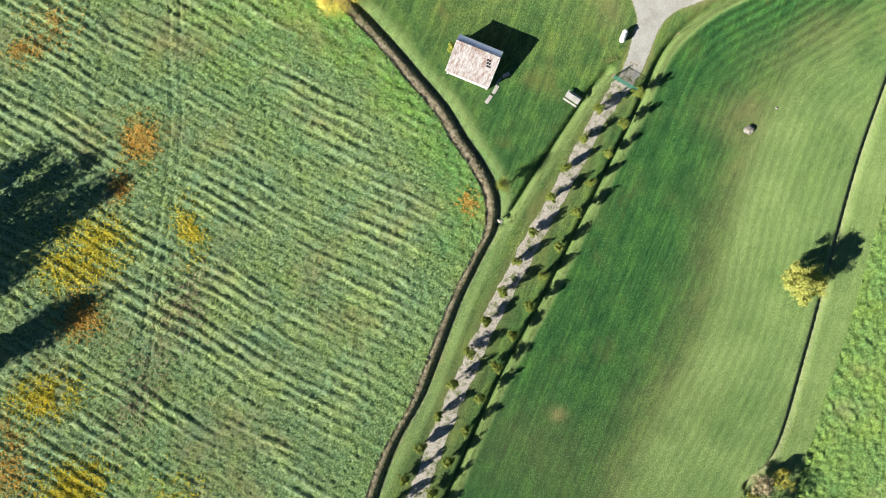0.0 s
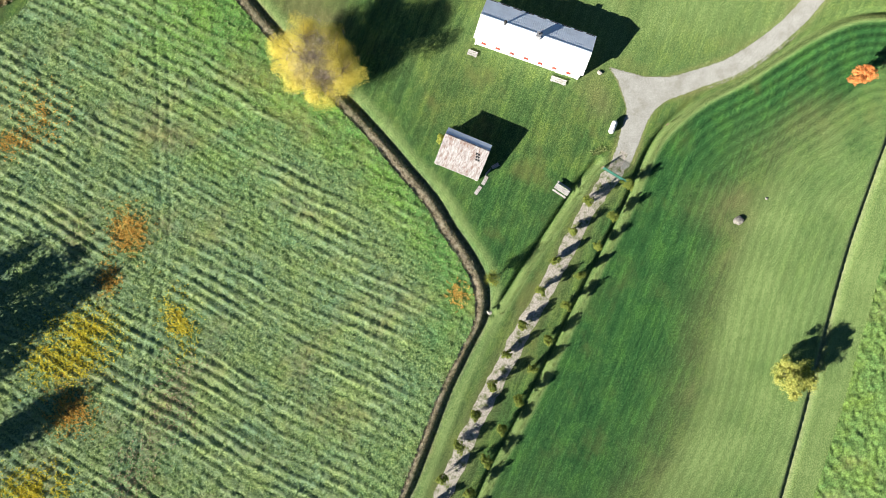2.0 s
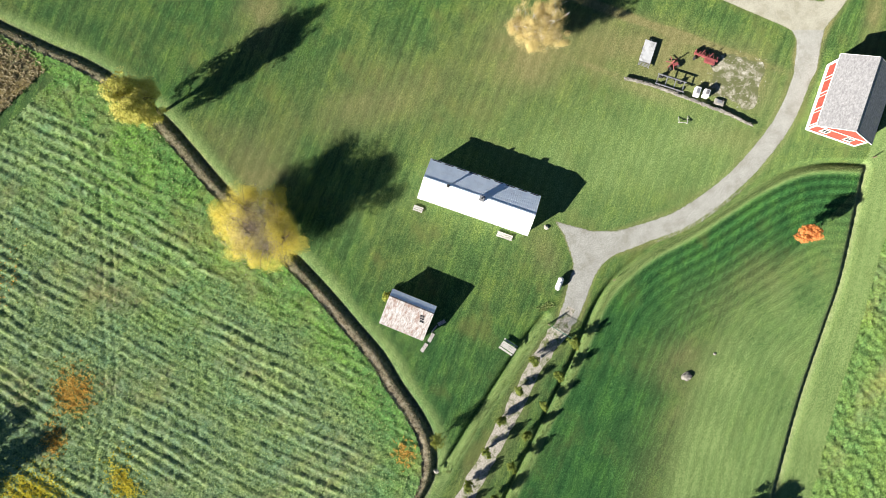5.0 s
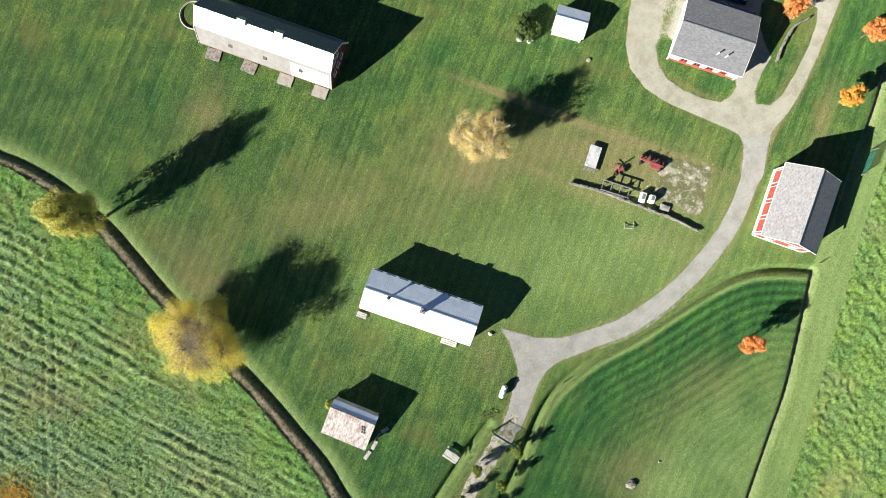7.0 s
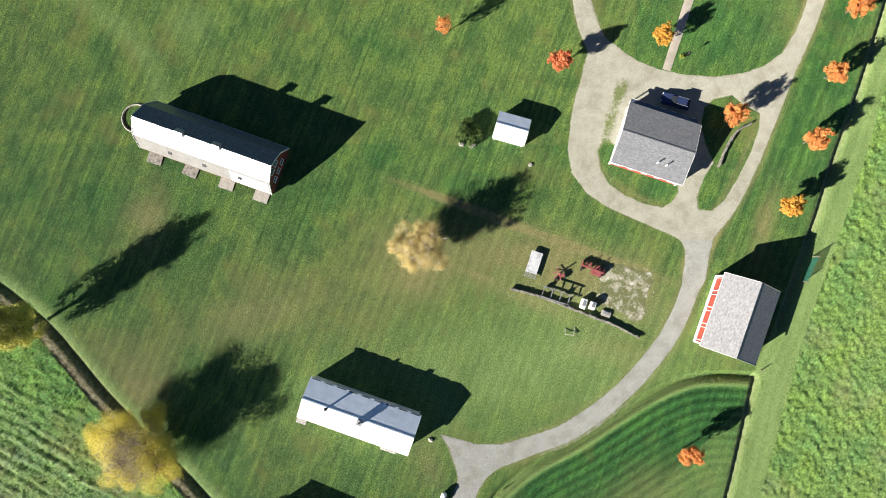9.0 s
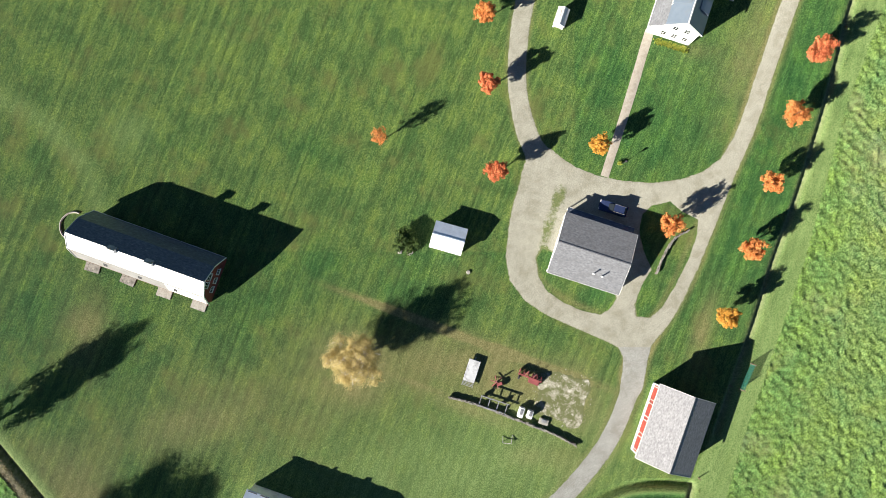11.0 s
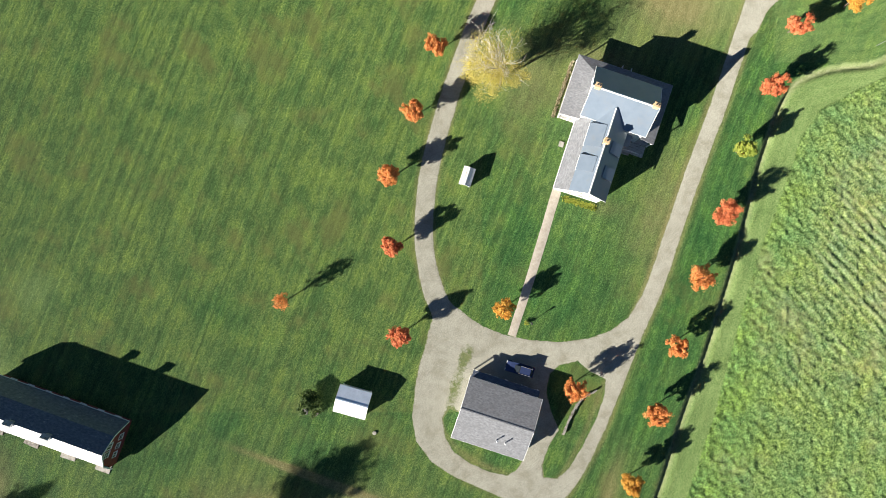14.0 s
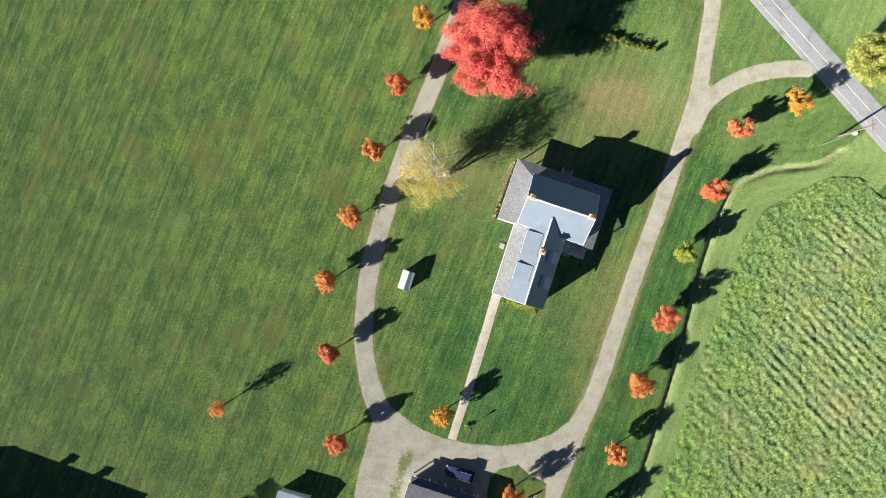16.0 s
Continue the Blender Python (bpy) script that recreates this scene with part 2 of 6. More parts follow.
RUST = surface("rusty_sheet", (0.19, 0.162, 0.150), (0.46, 0.445, 0.44), 2.0, 0.75, 0.1, (2.2, 0.8, 1), stain=(0.19, 0.122, 0.10), stain_scale=0.9, stain_at=0.57, bump=0.3)
SHINGLE = surface("grey_shingle", (0.12, 0.124, 0.133), (0.245, 0.25, 0.265), 2.4, 0.9, 0.0, (1, 2.2, 1), stain=(0.15, 0.152, 0.16), stain_scale=0.5, bump=0.4)
SLATE = surface("pale_slate", (0.17, 0.168, 0.175), (0.35, 0.345, 0.352), 2.6, 0.8, 0.0, (1, 1.8, 1), stain=(0.20, 0.195, 0.205), stain_scale=1.1, bump=0.4)
HOUSE_METAL = surface("blue_grey_roof", (0.17, 0.213, 0.265), (0.21, 0.255, 0.31), 0.7, 0.38, 0.2, stain=(0.195, 0.225, 0.26), stain_scale=0.35)
WHITE = surface("white_paint", (0.70, 0.70, 0.68), (0.82, 0.82, 0.80), 2.0, 0.6, stain=(0.6, 0.58, 0.54), stain_scale=0.8)
RED = surface("barn_red", (0.30, 0.050, 0.035), (0.46, 0.085, 0.055), 2.0, 0.75, stain=(0.24, 0.05, 0.04), stain_scale=0.8)
OLD_RED = surface("old_barn_red", (0.16, 0.030, 0.026), (0.26, 0.052, 0.040), 2.0, 0.8, stain=(0.12, 0.03, 0.025), stain_scale=0.8)
RED_METAL = surface("red_machine_paint", (0.20, 0.05, 0.05), (0.36, 0.10, 0.10), 3.0, 0.5, stain=(0.2, 0.07, 0.05), stain_scale=1.5)
OLD_WOOD = surface("weathered_wood", (0.34, 0.325, 0.30), (0.60, 0.585, 0.56), 3.0, 0.85, 0.0, (1, 6, 1), stain=(0.15, 0.13, 0.11), stain_scale=0.9)
BROWN_WOOD = surface("brown_wood", (0.13, 0.09, 0.06), (0.24, 0.18, 0.12), 3.0, 0.85)
GREEN_PAINT = surface("green_gate_paint", (0.02, 0.10, 0.07), (0.03, 0.16, 0.11), 3.0, 0.5)
BRICK = surface("yellow_brick", (0.48, 0.33, 0.18), (0.64, 0.47, 0.28), 5.0, 0.85, stain=(0.35, 0.22, 0.12), stain_scale=2.0)
DARK = surface("dark_iron", (0.02, 0.02, 0.022), (0.06, 0.06, 0.062), 4.0, 0.6, 0.4)
STEEL = surface("grey_steel", (0.25, 0.26, 0.28), (0.42, 0.43, 0.45), 3.0, 0.5, 0.5, stain=(0.2, 0.14, 0.1), stain_scale=1.5)
TRAILER = surface("pale_grey_sheet", (0.44, 0.45, 0.46), (0.56, 0.57, 0.58), 1.5, 0.6, stain=(0.27, 0.27, 0.27), stain_scale=0.8)
CAR_PAINT = surface("dark_blue_car_paint", (0.030, 0.045, 0.11), (0.042, 0.06, 0.14), 1.0, 0.25, 0.3, bump=0)
RUBBER = surface("rubber", (0.015, 0.015, 0.015), (0.03, 0.03, 0.03), 4.0, 0.9)
GLASS, _, _, gp = material("window_glass")
gp.inputs["Base Color"].default_value = (0.02, 0.025, 0.03, 1)
gp.inputs["Roughness"].default_value = 0.08
BARK = surface("bark", (0.09, 0.07, 0.05), (0.20, 0.16, 0.12), 4.0, 0.9, 0.0, (3, 3, 0.6), bump=0.7)
TWIG = leaf_material("bare_twigs", [(0.18, 0.14, 0.13), (0.31, 0.26, 0.24), (0.42, 0.36, 0.32), (0.48, 0.42, 0.32)])
BIRCH = surface("birch_bark", (0.55, 0.52, 0.46), (0.78, 0.75, 0.70), 3.0, 0.8, stain=(0.2, 0.17, 0.14), stain_scale=1.8, stain_at=0.68)

L_ORANGE = leaf_material("orange_leaves", [(0.32, 0.10, 0.03), (0.62, 0.22, 0.065), (0.78, 0.37, 0.12), (0.60, 0.42, 0.12)])
L_RED = leaf_material("red_leaves", [(0.31, 0.07, 0.03), (0.57, 0.155, 0.065), (0.74, 0.28, 0.12), (0.62, 0.38, 0.13)])
L_CRIMSON = leaf_material("crimson_leaves", [(0.36, 0.045, 0.045), (0.62, 0.10, 0.09), (0.76, 0.19, 0.15), (0.76, 0.38, 0.18)])
L_GOLD = leaf_material("gold_leaves", [(0.36, 0.16, 0.03), (0.58, 0.28, 0.045), (0.70, 0.42, 0.08), (0.52, 0.40, 0.10)])
L_YELLOW = leaf_material("yellow_leaves", [(0.48, 0.41, 0.15), (0.64, 0.56, 0.12), (0.76, 0.66, 0.12), (0.72, 0.61, 0.24)])
L_STRAW = leaf_material("straw_leaves", [(0.30, 0.24, 0.14), (0.50, 0.40, 0.17), (0.66, 0.54, 0.23), (0.64, 0.56, 0.33)])
L_OLIVE = leaf_material("olive_leaves", [(0.10, 0.12, 0.02), (0.24, 0.25, 0.045), (0.42, 0.38, 0.07), (0.50, 0.42, 0.10)])
L_BIRCH = leaf_material("birch_leaves", [(0.30, 0.25, 0.06), (0.48, 0.40, 0.09), (0.60, 0.51, 0.12), (0.54, 0.48, 0.20)])
L_PALE = leaf_material("pale_green_leaves", [(0.16, 0.19, 0.045), (0.32, 0.35, 0.08), (0.50, 0.50, 0.13), (0.58, 0.54, 0.18)])
L_LANE = leaf_material("lane_tree_leaves", [(0.05, 0.075, 0.015), (0.11, 0.14, 0.025), (0.22, 0.24, 0.035), (0.40, 0.38, 0.06)])
L_LANE_TREE = leaf_material("young_tree_leaves", [(0.05, 0.09, 0.015), (0.12, 0.165, 0.028), (0.22, 0.26, 0.045), (0.36, 0.36, 0.07)])
L_OCHRE = leaf_material("ochre_leaves", [(0.20, 0.21, 0.05), (0.42, 0.41, 0.09), (0.60, 0.55, 0.13), (0.54, 0.50, 0.22)])
L_LIME = leaf_material("lime_leaves", [(0.12, 0.18, 0.025), (0.26, 0.33, 0.05), (0.40, 0.42, 0.08), (0.48, 0.40, 0.08)])
L_DARK = leaf_material("dark_green_leaves", [(0.02, 0.045, 0.012), (0.045, 0.085, 0.02), (0.085, 0.135, 0.032), (0.15, 0.18, 0.05)])
L_CROP = leaf_material("crop_leaves", [(0.085, 0.165, 0.055), (0.19, 0.30, 0.10), (0.32, 0.43, 0.155), (0.42, 0.48, 0.22)], patchy=0.8)
L_CROP_EAST = leaf_material("east_crop_leaves", [(0.08, 0.17, 0.042), (0.165, 0.275, 0.075), (0.27, 0.37, 0.125), (0.38, 0.44, 0.20)], patchy=0.45)
L_GRASS = leaf_material("tall_grass_leaves", [(0.14, 0.215, 0.06), (0.23, 0.315, 0.10), (0.32, 0.39, 0.15), (0.40, 0.42, 0.20)])
L_HAY = leaf_material("dead_grass_leaves", [(0.19, 0.155, 0.09), (0.36, 0.30, 0.18), (0.50, 0.44, 0.28), (0.58, 0.53, 0.38)])
L_WEED_Y = leaf_material("goldenrod_leaves", [(0.32, 0.33, 0.05), (0.62, 0.56, 0.065), (0.78, 0.68, 0.09), (0.58, 0.44, 0.10)])
L_WEED_O = leaf_material("orange_weed_leaves", [(0.32, 0.27, 0.07), (0.60, 0.40, 0.10), (0.74, 0.50, 0.13), (0.46, 0.42, 0.13)])


# ---- building blocks ----
def fast_mesh(name, verts, faces, mat, smooth=False):
    """A mesh from an array of places and an array of equal-sided faces."""
    verts, faces = np.asarray(verts, dtype=np.float32), np.asarray(faces, dtype=np.int32)
    me = bpy.data.meshes.new(name)
    me.vertices.add(len(verts))
    me.vertices.foreach_set("co", verts.ravel())
    me.loops.add(faces.size)
    me.loops.foreach_set("vertex_index", faces.ravel())
    me.polygons.add(len(faces))
    me.polygons.foreach_set("loop_start", np.arange(0, faces.size, faces.shape[1], dtype=np.int32))
    me.polygons.foreach_set("loop_total", np.full(len(faces), faces.shape[1], dtype=np.int32))
    me.update(calc_edges=True)
    me.polygons.foreach_set("use_smooth", np.full(len(faces), smooth, dtype=bool))
    me.materials.append(mat)
    return me


def part(name, bm, mat, parent=None, label=""):
    me = bpy.data.meshes.new(name)
    bmesh.ops.recalc_face_normals(bm, faces=bm.faces)
    bm.to_mesh(me)
    bm.free()
    me.materials.append(mat)
    ob = new(name, me)
    ob.parent = parent
    return tagged(ob, label) if label else ob


def thing(name, x, y, z=0.0, turn=0.0, label="", category="", group="", kind=""):
    ob = new(name)
    ob.matrix_basis = pose(x, y, z, 0, 0, turn)
    return tagged(ob, label, category, group, kind)


def box(bm, sx, sy, sz, x=0, y=0, z=0, m=None, bevel=0.0):
    """A box with its base's middle at x, y, z."""
    mat = (m or Matrix()) @ Matrix.Translation((x, y, z + sz / 2)) @ Matrix.Diagonal((sx, sy, sz, 1))
    made = bmesh.ops.create_cube(bm, size=1, matrix=mat)["verts"]
    if bevel:
        edges = list({e for v in made for e in v.link_edges})
        bmesh.ops.bevel(bm, geom=edges, offset=bevel, segments=2, affect="EDGES")
    return bm


def tube(bm, a, b, r0, r1=None, sides=7):
    a, b = Vector(a), Vector(b)
    d = b - a
    m = Matrix.Translation((a + b) / 2) @ d.to_track_quat("Z", "Y").to_matrix().to_4x4()
    bmesh.ops.create_cone(bm, cap_ends=True, segments=sides, radius1=r0, radius2=r0 if r1 is None else r1, depth=d.length, matrix=m)
    return bm


def slab(bm, corners, thick):
    """A flat plate under the four or more corners."""
    cs = [Vector(c) for c in corners]
    nrm = (cs[1] - cs[0]).cross(cs[2] - cs[0]).normalized()
    if nrm.z < 0:
        nrm = -nrm
    top = [bm.verts.new(c) for c in cs]
    low = [bm.verts.new(c - nrm * thick) for c in cs]
    bm.faces.new(top)
    bm.faces.new(low[::-1])
    k = len(cs)
    for i in range(k):
        bm.faces.new((top[i], low[i], low[(i + 1) % k], top[(i + 1) % k]))
    return bm


def ribs(bm, a, b, c, d, count, width, high):
    """Raised seams that run from the edge a-b up to the edge d-c."""
    a, b, c, d = (Vector(v) for v in (a, b, c, d))
    nrm = (b - a).cross(d - a).normalized()
    if nrm.z < 0:
        nrm = -nrm
    along = (b - a).normalized() * width / 2
    for i in range(count + 1):
        f = i / count
        p, q = a.lerp(b, f), d.lerp(c, f)
        vs = [bm.verts.new(v) for v in (p - along, p + along, q + along, q - along, p + nrm * high, q + nrm * high)]
        bm.faces.new((vs[0], vs[4], vs[5], vs[3]))
        bm.faces.new((vs[1], vs[2], vs[5], vs[4]))
        bm.faces.new((vs[0], vs[1], vs[4]))
        bm.faces.new((vs[3], vs[5], vs[2]))
    return bm


def spline(points, step=1.0):
    """A smooth line through the points, as an array."""
    p = [Vector(q) for q in points]
    p = [2 * p[0] - p[1]] + p + [2 * p[-1] - p[-2]]
    out = []
    for i in range(1, len(p) - 2):
        n = max(2, int((p[i + 1] - p[i]).length / step))
        for k in range(n):
            t = k / n
            out.append(0.5 * (2 * p[i] + (p[i + 1] - p[i - 1]) * t + (2 * p[i - 1] - 5 * p[i] + 4 * p[i + 1] - p[i + 2]) * t * t
                              + (3 * p[i] - p[i - 1] - 3 * p[i + 1] + p[i + 2]) * t ** 3))
    out.append(p[-2])
    return np.array([(q.x, q.y) for q in out])


def line_distance(x, y, line):
    """Signed distance from a line (positive on its left) for arrays of places."""
    best, side = np.full(x.shape, 1e9), np.zeros(x.shape)
    for (ax, ay), (bx, by) in zip(line[:-1], line[1:]):
        dx, dy = bx - ax, by - ay
        t = np.clip(((x - ax) * dx + (y - ay) * dy) / (dx * dx + dy * dy + 1e-9), 0, 1)
        d = np.hypot(x - ax - t * dx, y - ay - t * dy)
        near = d < best
        best = np.where(near, d, best)
        side = np.where(near, dx * (y - ay) - dy * (x - ax), side)
    return np.where(side >= 0, best, -best)


def inside(x, y, poly):
    res = np.zeros(x.shape, dtype=bool)
    for (ax, ay), (bx, by) in zip(poly, np.roll(poly, -1, axis=0)):
        cross = ((ay > y) != (by > y)) & (x < (bx - ax) * (y - ay) / (by - ay + 1e-12) + ax)
        res ^= cross
    return res


LATTICE = np.random.RandomState(5).rand(256, 256)


def value_noise(x, y, scale, octaves=3):
    out, amp, total = np.zeros(np.shape(x)), 1.0, 0.0
    for o in range(octaves):
        u, v = np.asarray(x) / scale + 17.3 * o + 900, np.asarray(y) / scale + 31.7 * o + 900
        i, j = np.floor(u).astype(int), np.floor(v).astype(int)
        f, g = u - i, v - j
        f, g = f * f * (3 - 2 * f), g * g * (3 - 2 * g)
        a, b = LATTICE[i % 256, j % 256], LATTICE[(i + 1) % 256, j % 256]
        c, d = LATTICE[i % 256, (j + 1) % 256], LATTICE[(i + 1) % 256, (j + 1) % 256]
        out += amp * ((a * (1 - f) + b * f) * (1 - g) + (c * (1 - f) + d * f) * g)
        total += amp
        amp, scale = amp * 0.5, scale * 0.5
    return out / total


def blob(x, y, cx, cy, rx, ry, turn=0.0):
    c, s = math.cos(radians(turn)), math.sin(radians(turn))
    u, v = (x - cx) * c + (y - cy) * s, -(x - cx) * s + (y - cy) * c
    return np.exp(-((u / rx) ** 2 + (v / ry) ** 2))


# ---- the lie of the land ----
DITCH_WEST = spline([(-90, 92), (-72, 82), (-55.9, 74.2), (-50.3, 71.9), (-43.8, 68.2), (-36.4, 62.2), (-31.2, 56.5), (-25.5, 50), (-14.8, 39.6),
                     (-9.4, 34), (-4.9, 28.8), (-0.2, 23.3), (2.6, 18.7), (5.8, 14.1), (7.9, 9.6), (8.0, 4.1), (5.4, -1.4), (2.3, -7.8),
                     (-0.8, -16), (-3.9, -24.1), (-7.9, -31.3), (-10.9, -39.5), (-14, -50), (-20, -70)])
DITCH_EAST = spline([(48, -37.1), (53, -31.7), (58.1, -15.5), (61.9, -1.8), (66.6, 14.7), (71.2, 27.6), (74.2, 36.1), (78.5, 53.9)])
DITCH_NORTH = spline([(82.5, 62.5), (86.4, 73.6), (88.8, 79.9), (92.4, 90.9), (96.2, 101), (100.6, 114.5), (103.3, 124), (105.4, 132), (108.8, 141.2), (111.8, 145.6),
                      (117.4, 147.9), (124.7, 148.8), (128.4, 151.1)])
ROW_EAST = spline([(-3, -48), (0.8, -39.4), (8.7, -21.3), (15.5, -8.6), (21.8, 4.2), (26.8, 14.3), (30.9, 22.6), (34.2, 30.4), (37.2, 34.9), (42.6, 39.5),
                   (49.5, 43.3), (55, 46.8), (61, 50.6), (66.5, 53.2), (71, 54.1), (78, 54)])
ROW_WEST = spline([(9.6, 4.6), (14.5, 12.4), (19, 19.3), (23.6, 26.3), (26.2, 29.3)])
FIELD_EAST_EDGE = [(50, -60), (54, -44), (57.5, -32.5), (65, -10), (72, 14), (77.3, 30), (80.3, 40), (86.3, 60.5), (92.2, 77), (97.2, 91), (104.2, 115.8), (108.7, 127),
                   (112, 136.5), (115, 141), (120, 143.8), (126, 146.6), (131, 146.5)]
FIELD_WEST = np.concatenate([DITCH_WEST[8:] + np.array((-1.9, -0.9)), [(-100, -70), (-100, 30), (-68.5, 53.4), (-54, 68.4)]])
FIELD_EAST = np.array(FIELD_EAST_EDGE + [(150, 130), (160, 100), (140, -60)])
DRY_WEST = np.array([(-55.2, 69.6), (-70, 54.6), (-110, 38), (-110, 100), (-92, 90), (-73, 80.5), (-57.5, 72.6)])


def ditch(d, half, deep, steep):
    """A ditch's depth by the distance from its line: a steep side on the west, a gentle one on the east."""
    west = np.clip(1 - np.clip(d, 0, None) / (half * steep), 0, 1)
    east = np.clip(1 - np.clip(-d, 0, None) / half, 0, 1)
    k = np.where(d > 0, west, east)
    return -deep * k * k * (3 - 2 * k)


def land_height(x, y):
    dw, de, dn = line_distance(x, y, DITCH_WEST), line_distance(x, y, DITCH_EAST), line_distance(x, y, DITCH_NORTH)
    z = ditch(-dw, 1.3, 1.0, 0.5) + ditch(de, 1.0, 0.75, 0.6) + ditch(dn, 1.0, 0.75, 0.6)
    re, rw = line_distance(x, y, ROW_EAST) - 0.55, line_distance(x, y, ROW_WEST) - 0.55
    return z + ditch(re, 1.2, 0.85, 0.4) + ditch(rw, 1.2, 0.85, 0.4)


def build_land():
    step = 0.42
    xs, ys = np.arange(-84, 150, step), np.arange(-52, 200, step)
    x, y = (a.ravel() for a in np.meshgrid(xs, ys))
    z = land_height(x, y) + 0.02 * (value_noise(x, y, 9.0) - 0.5)
    edge = (x < xs[0] + 0.1) | (x > xs[-1] - 0.1) | (y < ys[0] + 0.1) | (y > ys[-1] - 0.1)
    z[edge] = 0.0
    nx, ny = len(xs), len(ys)
    i = np.arange(nx * ny).reshape(ny, nx)
    faces = np.stack([i[:-1, :-1].ravel(), i[:-1, 1:].ravel(), i[1:, 1:].ravel(), i[1:, :-1].ravel()], axis=1)
    # the land goes on to the horizon
    far = 3000.0
    x0, x1, y0, y1 = xs[0], xs[-1], ys[0], ys[-1]
    k = nx * ny
    ring = np.array([(-far, -far, 0), (far, -far, 0), (far, far, 0), (-far, far, 0), (x0, y0, 0), (x1, y0, 0), (x1, y1, 0), (x0, y1, 0)])
    outer = np.array([(k, k + 1, k + 5, k + 4), (k + 1, k + 2, k + 6, k + 5), (k + 2, k + 3, k + 7, k + 6), (k + 3, k, k + 4, k + 7)])
    me = fast_mesh("ground", np.concatenate([np.stack([x, y, z], axis=1), ring]), np.concatenate([faces, outer]), LAWN, True)
    x, y = np.concatenate([x, ring[:, 0]]), np.concatenate([y, ring[:, 1]])
    dw, dre = line_distance(x, y, DITCH_WEST), line_distance(x, y, ROW_EAST)
    drw = line_distance(x, y, ROW_WEST)
    dse = line_distance(x, y, np.concatenate([DITCH_EAST, DITCH_NORTH]))
    de, dn = line_distance(x, y, DITCH_EAST), line_distance(x, y, DITCH_NORTH)
    paddock = (dre < 0) & (y < 56) & (de > 0)
    n1, n2 = value_noise(x, y, 14.0), value_noise(x, y, 4.0)
    # parched grass
    dry = 1.0 * blob(x, y, 24.0, 73.0, 7.5, 6, -20) + 1.25 * blob(x, y, 47, 71.5, 14, 4.6, -20) + 1.0 * blob(x, y, 59, 68.5, 4, 5)
    dry += 2.6 * blob(x, y, 31, 82, 8, 0.45, -20) + 2.2 * blob(x, y, 50, 75, 13, 0.55, -19.5) + 0.6 * blob(x, y, 34.5, 70.2, 4, 0.4, -20) + 0.6 * blob(x, y, 43, 66, 9, 1.2, -21) + 0.75 * blob(x, y, 26, 40.5, 2.3, 4, 20)
    dry += 0.6 * blob(x, y, 57, 58.5, 3, 2.2) + 0.95 * blob(x, y, 51.5, 58.8, 3, 1.7) + 0.7 * blob(x, y, -20.5, 51.5, 5, 4, 30) + 0.4 * blob(x, y, -25, 57, 9, 5) + 0.35 * blob(x, y, -8, 62, 9, 4)
    dry += 1.3 * blob(x, y, 93, 159, 8, 6) + 0.7 * blob(x, y, 78, 147, 10, 6, 10) + 0.5 * blob(x, y, 66, 146, 4, 7) + 0.5 * blob(x, y, 88, 124, 4, 11, -20) + 0.4 * blob(x, y, 80, 125, 3, 1.5)
    dry += 0.7 * blob(x, y, 80.5, 79, 1.6, 6, -17) + 0.7 * blob(x, y, -20, 79, 4, 6) + 0.35 * blob(x, y, 12, 68, 16, 7) + 0.3 * blob(x, y, 0, 66, 8, 5)
    band = spline([(62, 36), (54, 28), (47, 10), (42, -10), (34, -26), (26, -42), (22, -60)])
    wide = 3.2 + 3.5 * n1
    de_band = line_distance(x, y, band)
    db = np.abs(de_band)
    dry += np.where(paddock, 0.34 * np.exp(-(db / wide) ** 2) + 0.25 * blob(x, y, 14, -32, 8, 8) + 0.8 * blob(x, y, 18, -26, 1.3, 1.1), 0)
    dry += 0.25 * blob(x, y, 47, 22, 6, 4)
    dl = np.abs(line_distance(x, y, LANE_LINE))
    dry += 0.5 * np.exp(-(dl / 2.6) ** 2) * (y < 27)
    for line, half in ((MAIN, 1.8), (EAST_DRIVE, 1.55), (LOOP, 1.55)):
        dd = np.abs(line_distance(x, y, line)) - half
        dry += 0.55 * np.exp(-(dd / 0.45) ** 2)
    dry *= 0.45 + 1.0 * n2
    # lighter, longer grass on the banks and headlands
    strip = np.where((dse < 0.6) & (dse > -9), 0.85, 0)
    strip += 0.85 * np.exp(-((dw - 1.7) / 0.75) ** 2) + 0.95 * np.exp(-((dre + 0.55) / 0.8) ** 4) + 0.95 * np.exp(-((drw + 0.55) / 0.8) ** 4) + 0.5 * blob(x, y, 100, 165, 3.5, 10) + 0.4 * blob(x, y, -13.5, 111.5, 3.8, 3.8) + 0.5 * blob(x, y, 20.3, 139.5, 1.6, 1.4)
    strip += np.where((x > 108) & (y > 149), 0.25, 0) + np.where(line_distance(x, y, np.array([(100, 196.4), (160, 127)])) > 3, 0.4, 0)
    swale = np.array([(-42, 122), (-26, 112), (-20, 105), (-17.5, 98)])
    strip += 0.45 * np.exp(-(line_distance(x, y, swale) / 1.8) ** 2)
    strip += np.where(paddock, 0.95 * np.clip((de_band + 1.5) / 4, 0, 1) * np.clip((46 - y) / 24, 0.35, 1) * (0.4 + 0.6 * n1), 0)
    strip += 0.62 * blob(x, y, 38, 55, 34, 11, 8) * (dre > 0)
    pale = strip * (0.5 + n2)
    bank = np.exp(-((dw + 1.5) / 0.95) ** 2) * np.where(y < 34, 0.95, 0.75) + 0.35 * np.exp(-(dw / 0.6) ** 2) + 0.4 * np.exp(-(de / 0.5) ** 2) + 0.4 * np.exp(-(dn / 0.5) ** 2)
    # the mower's swathes follow the edges of each piece of grass
    north = 0.36 * y - x * 0.93
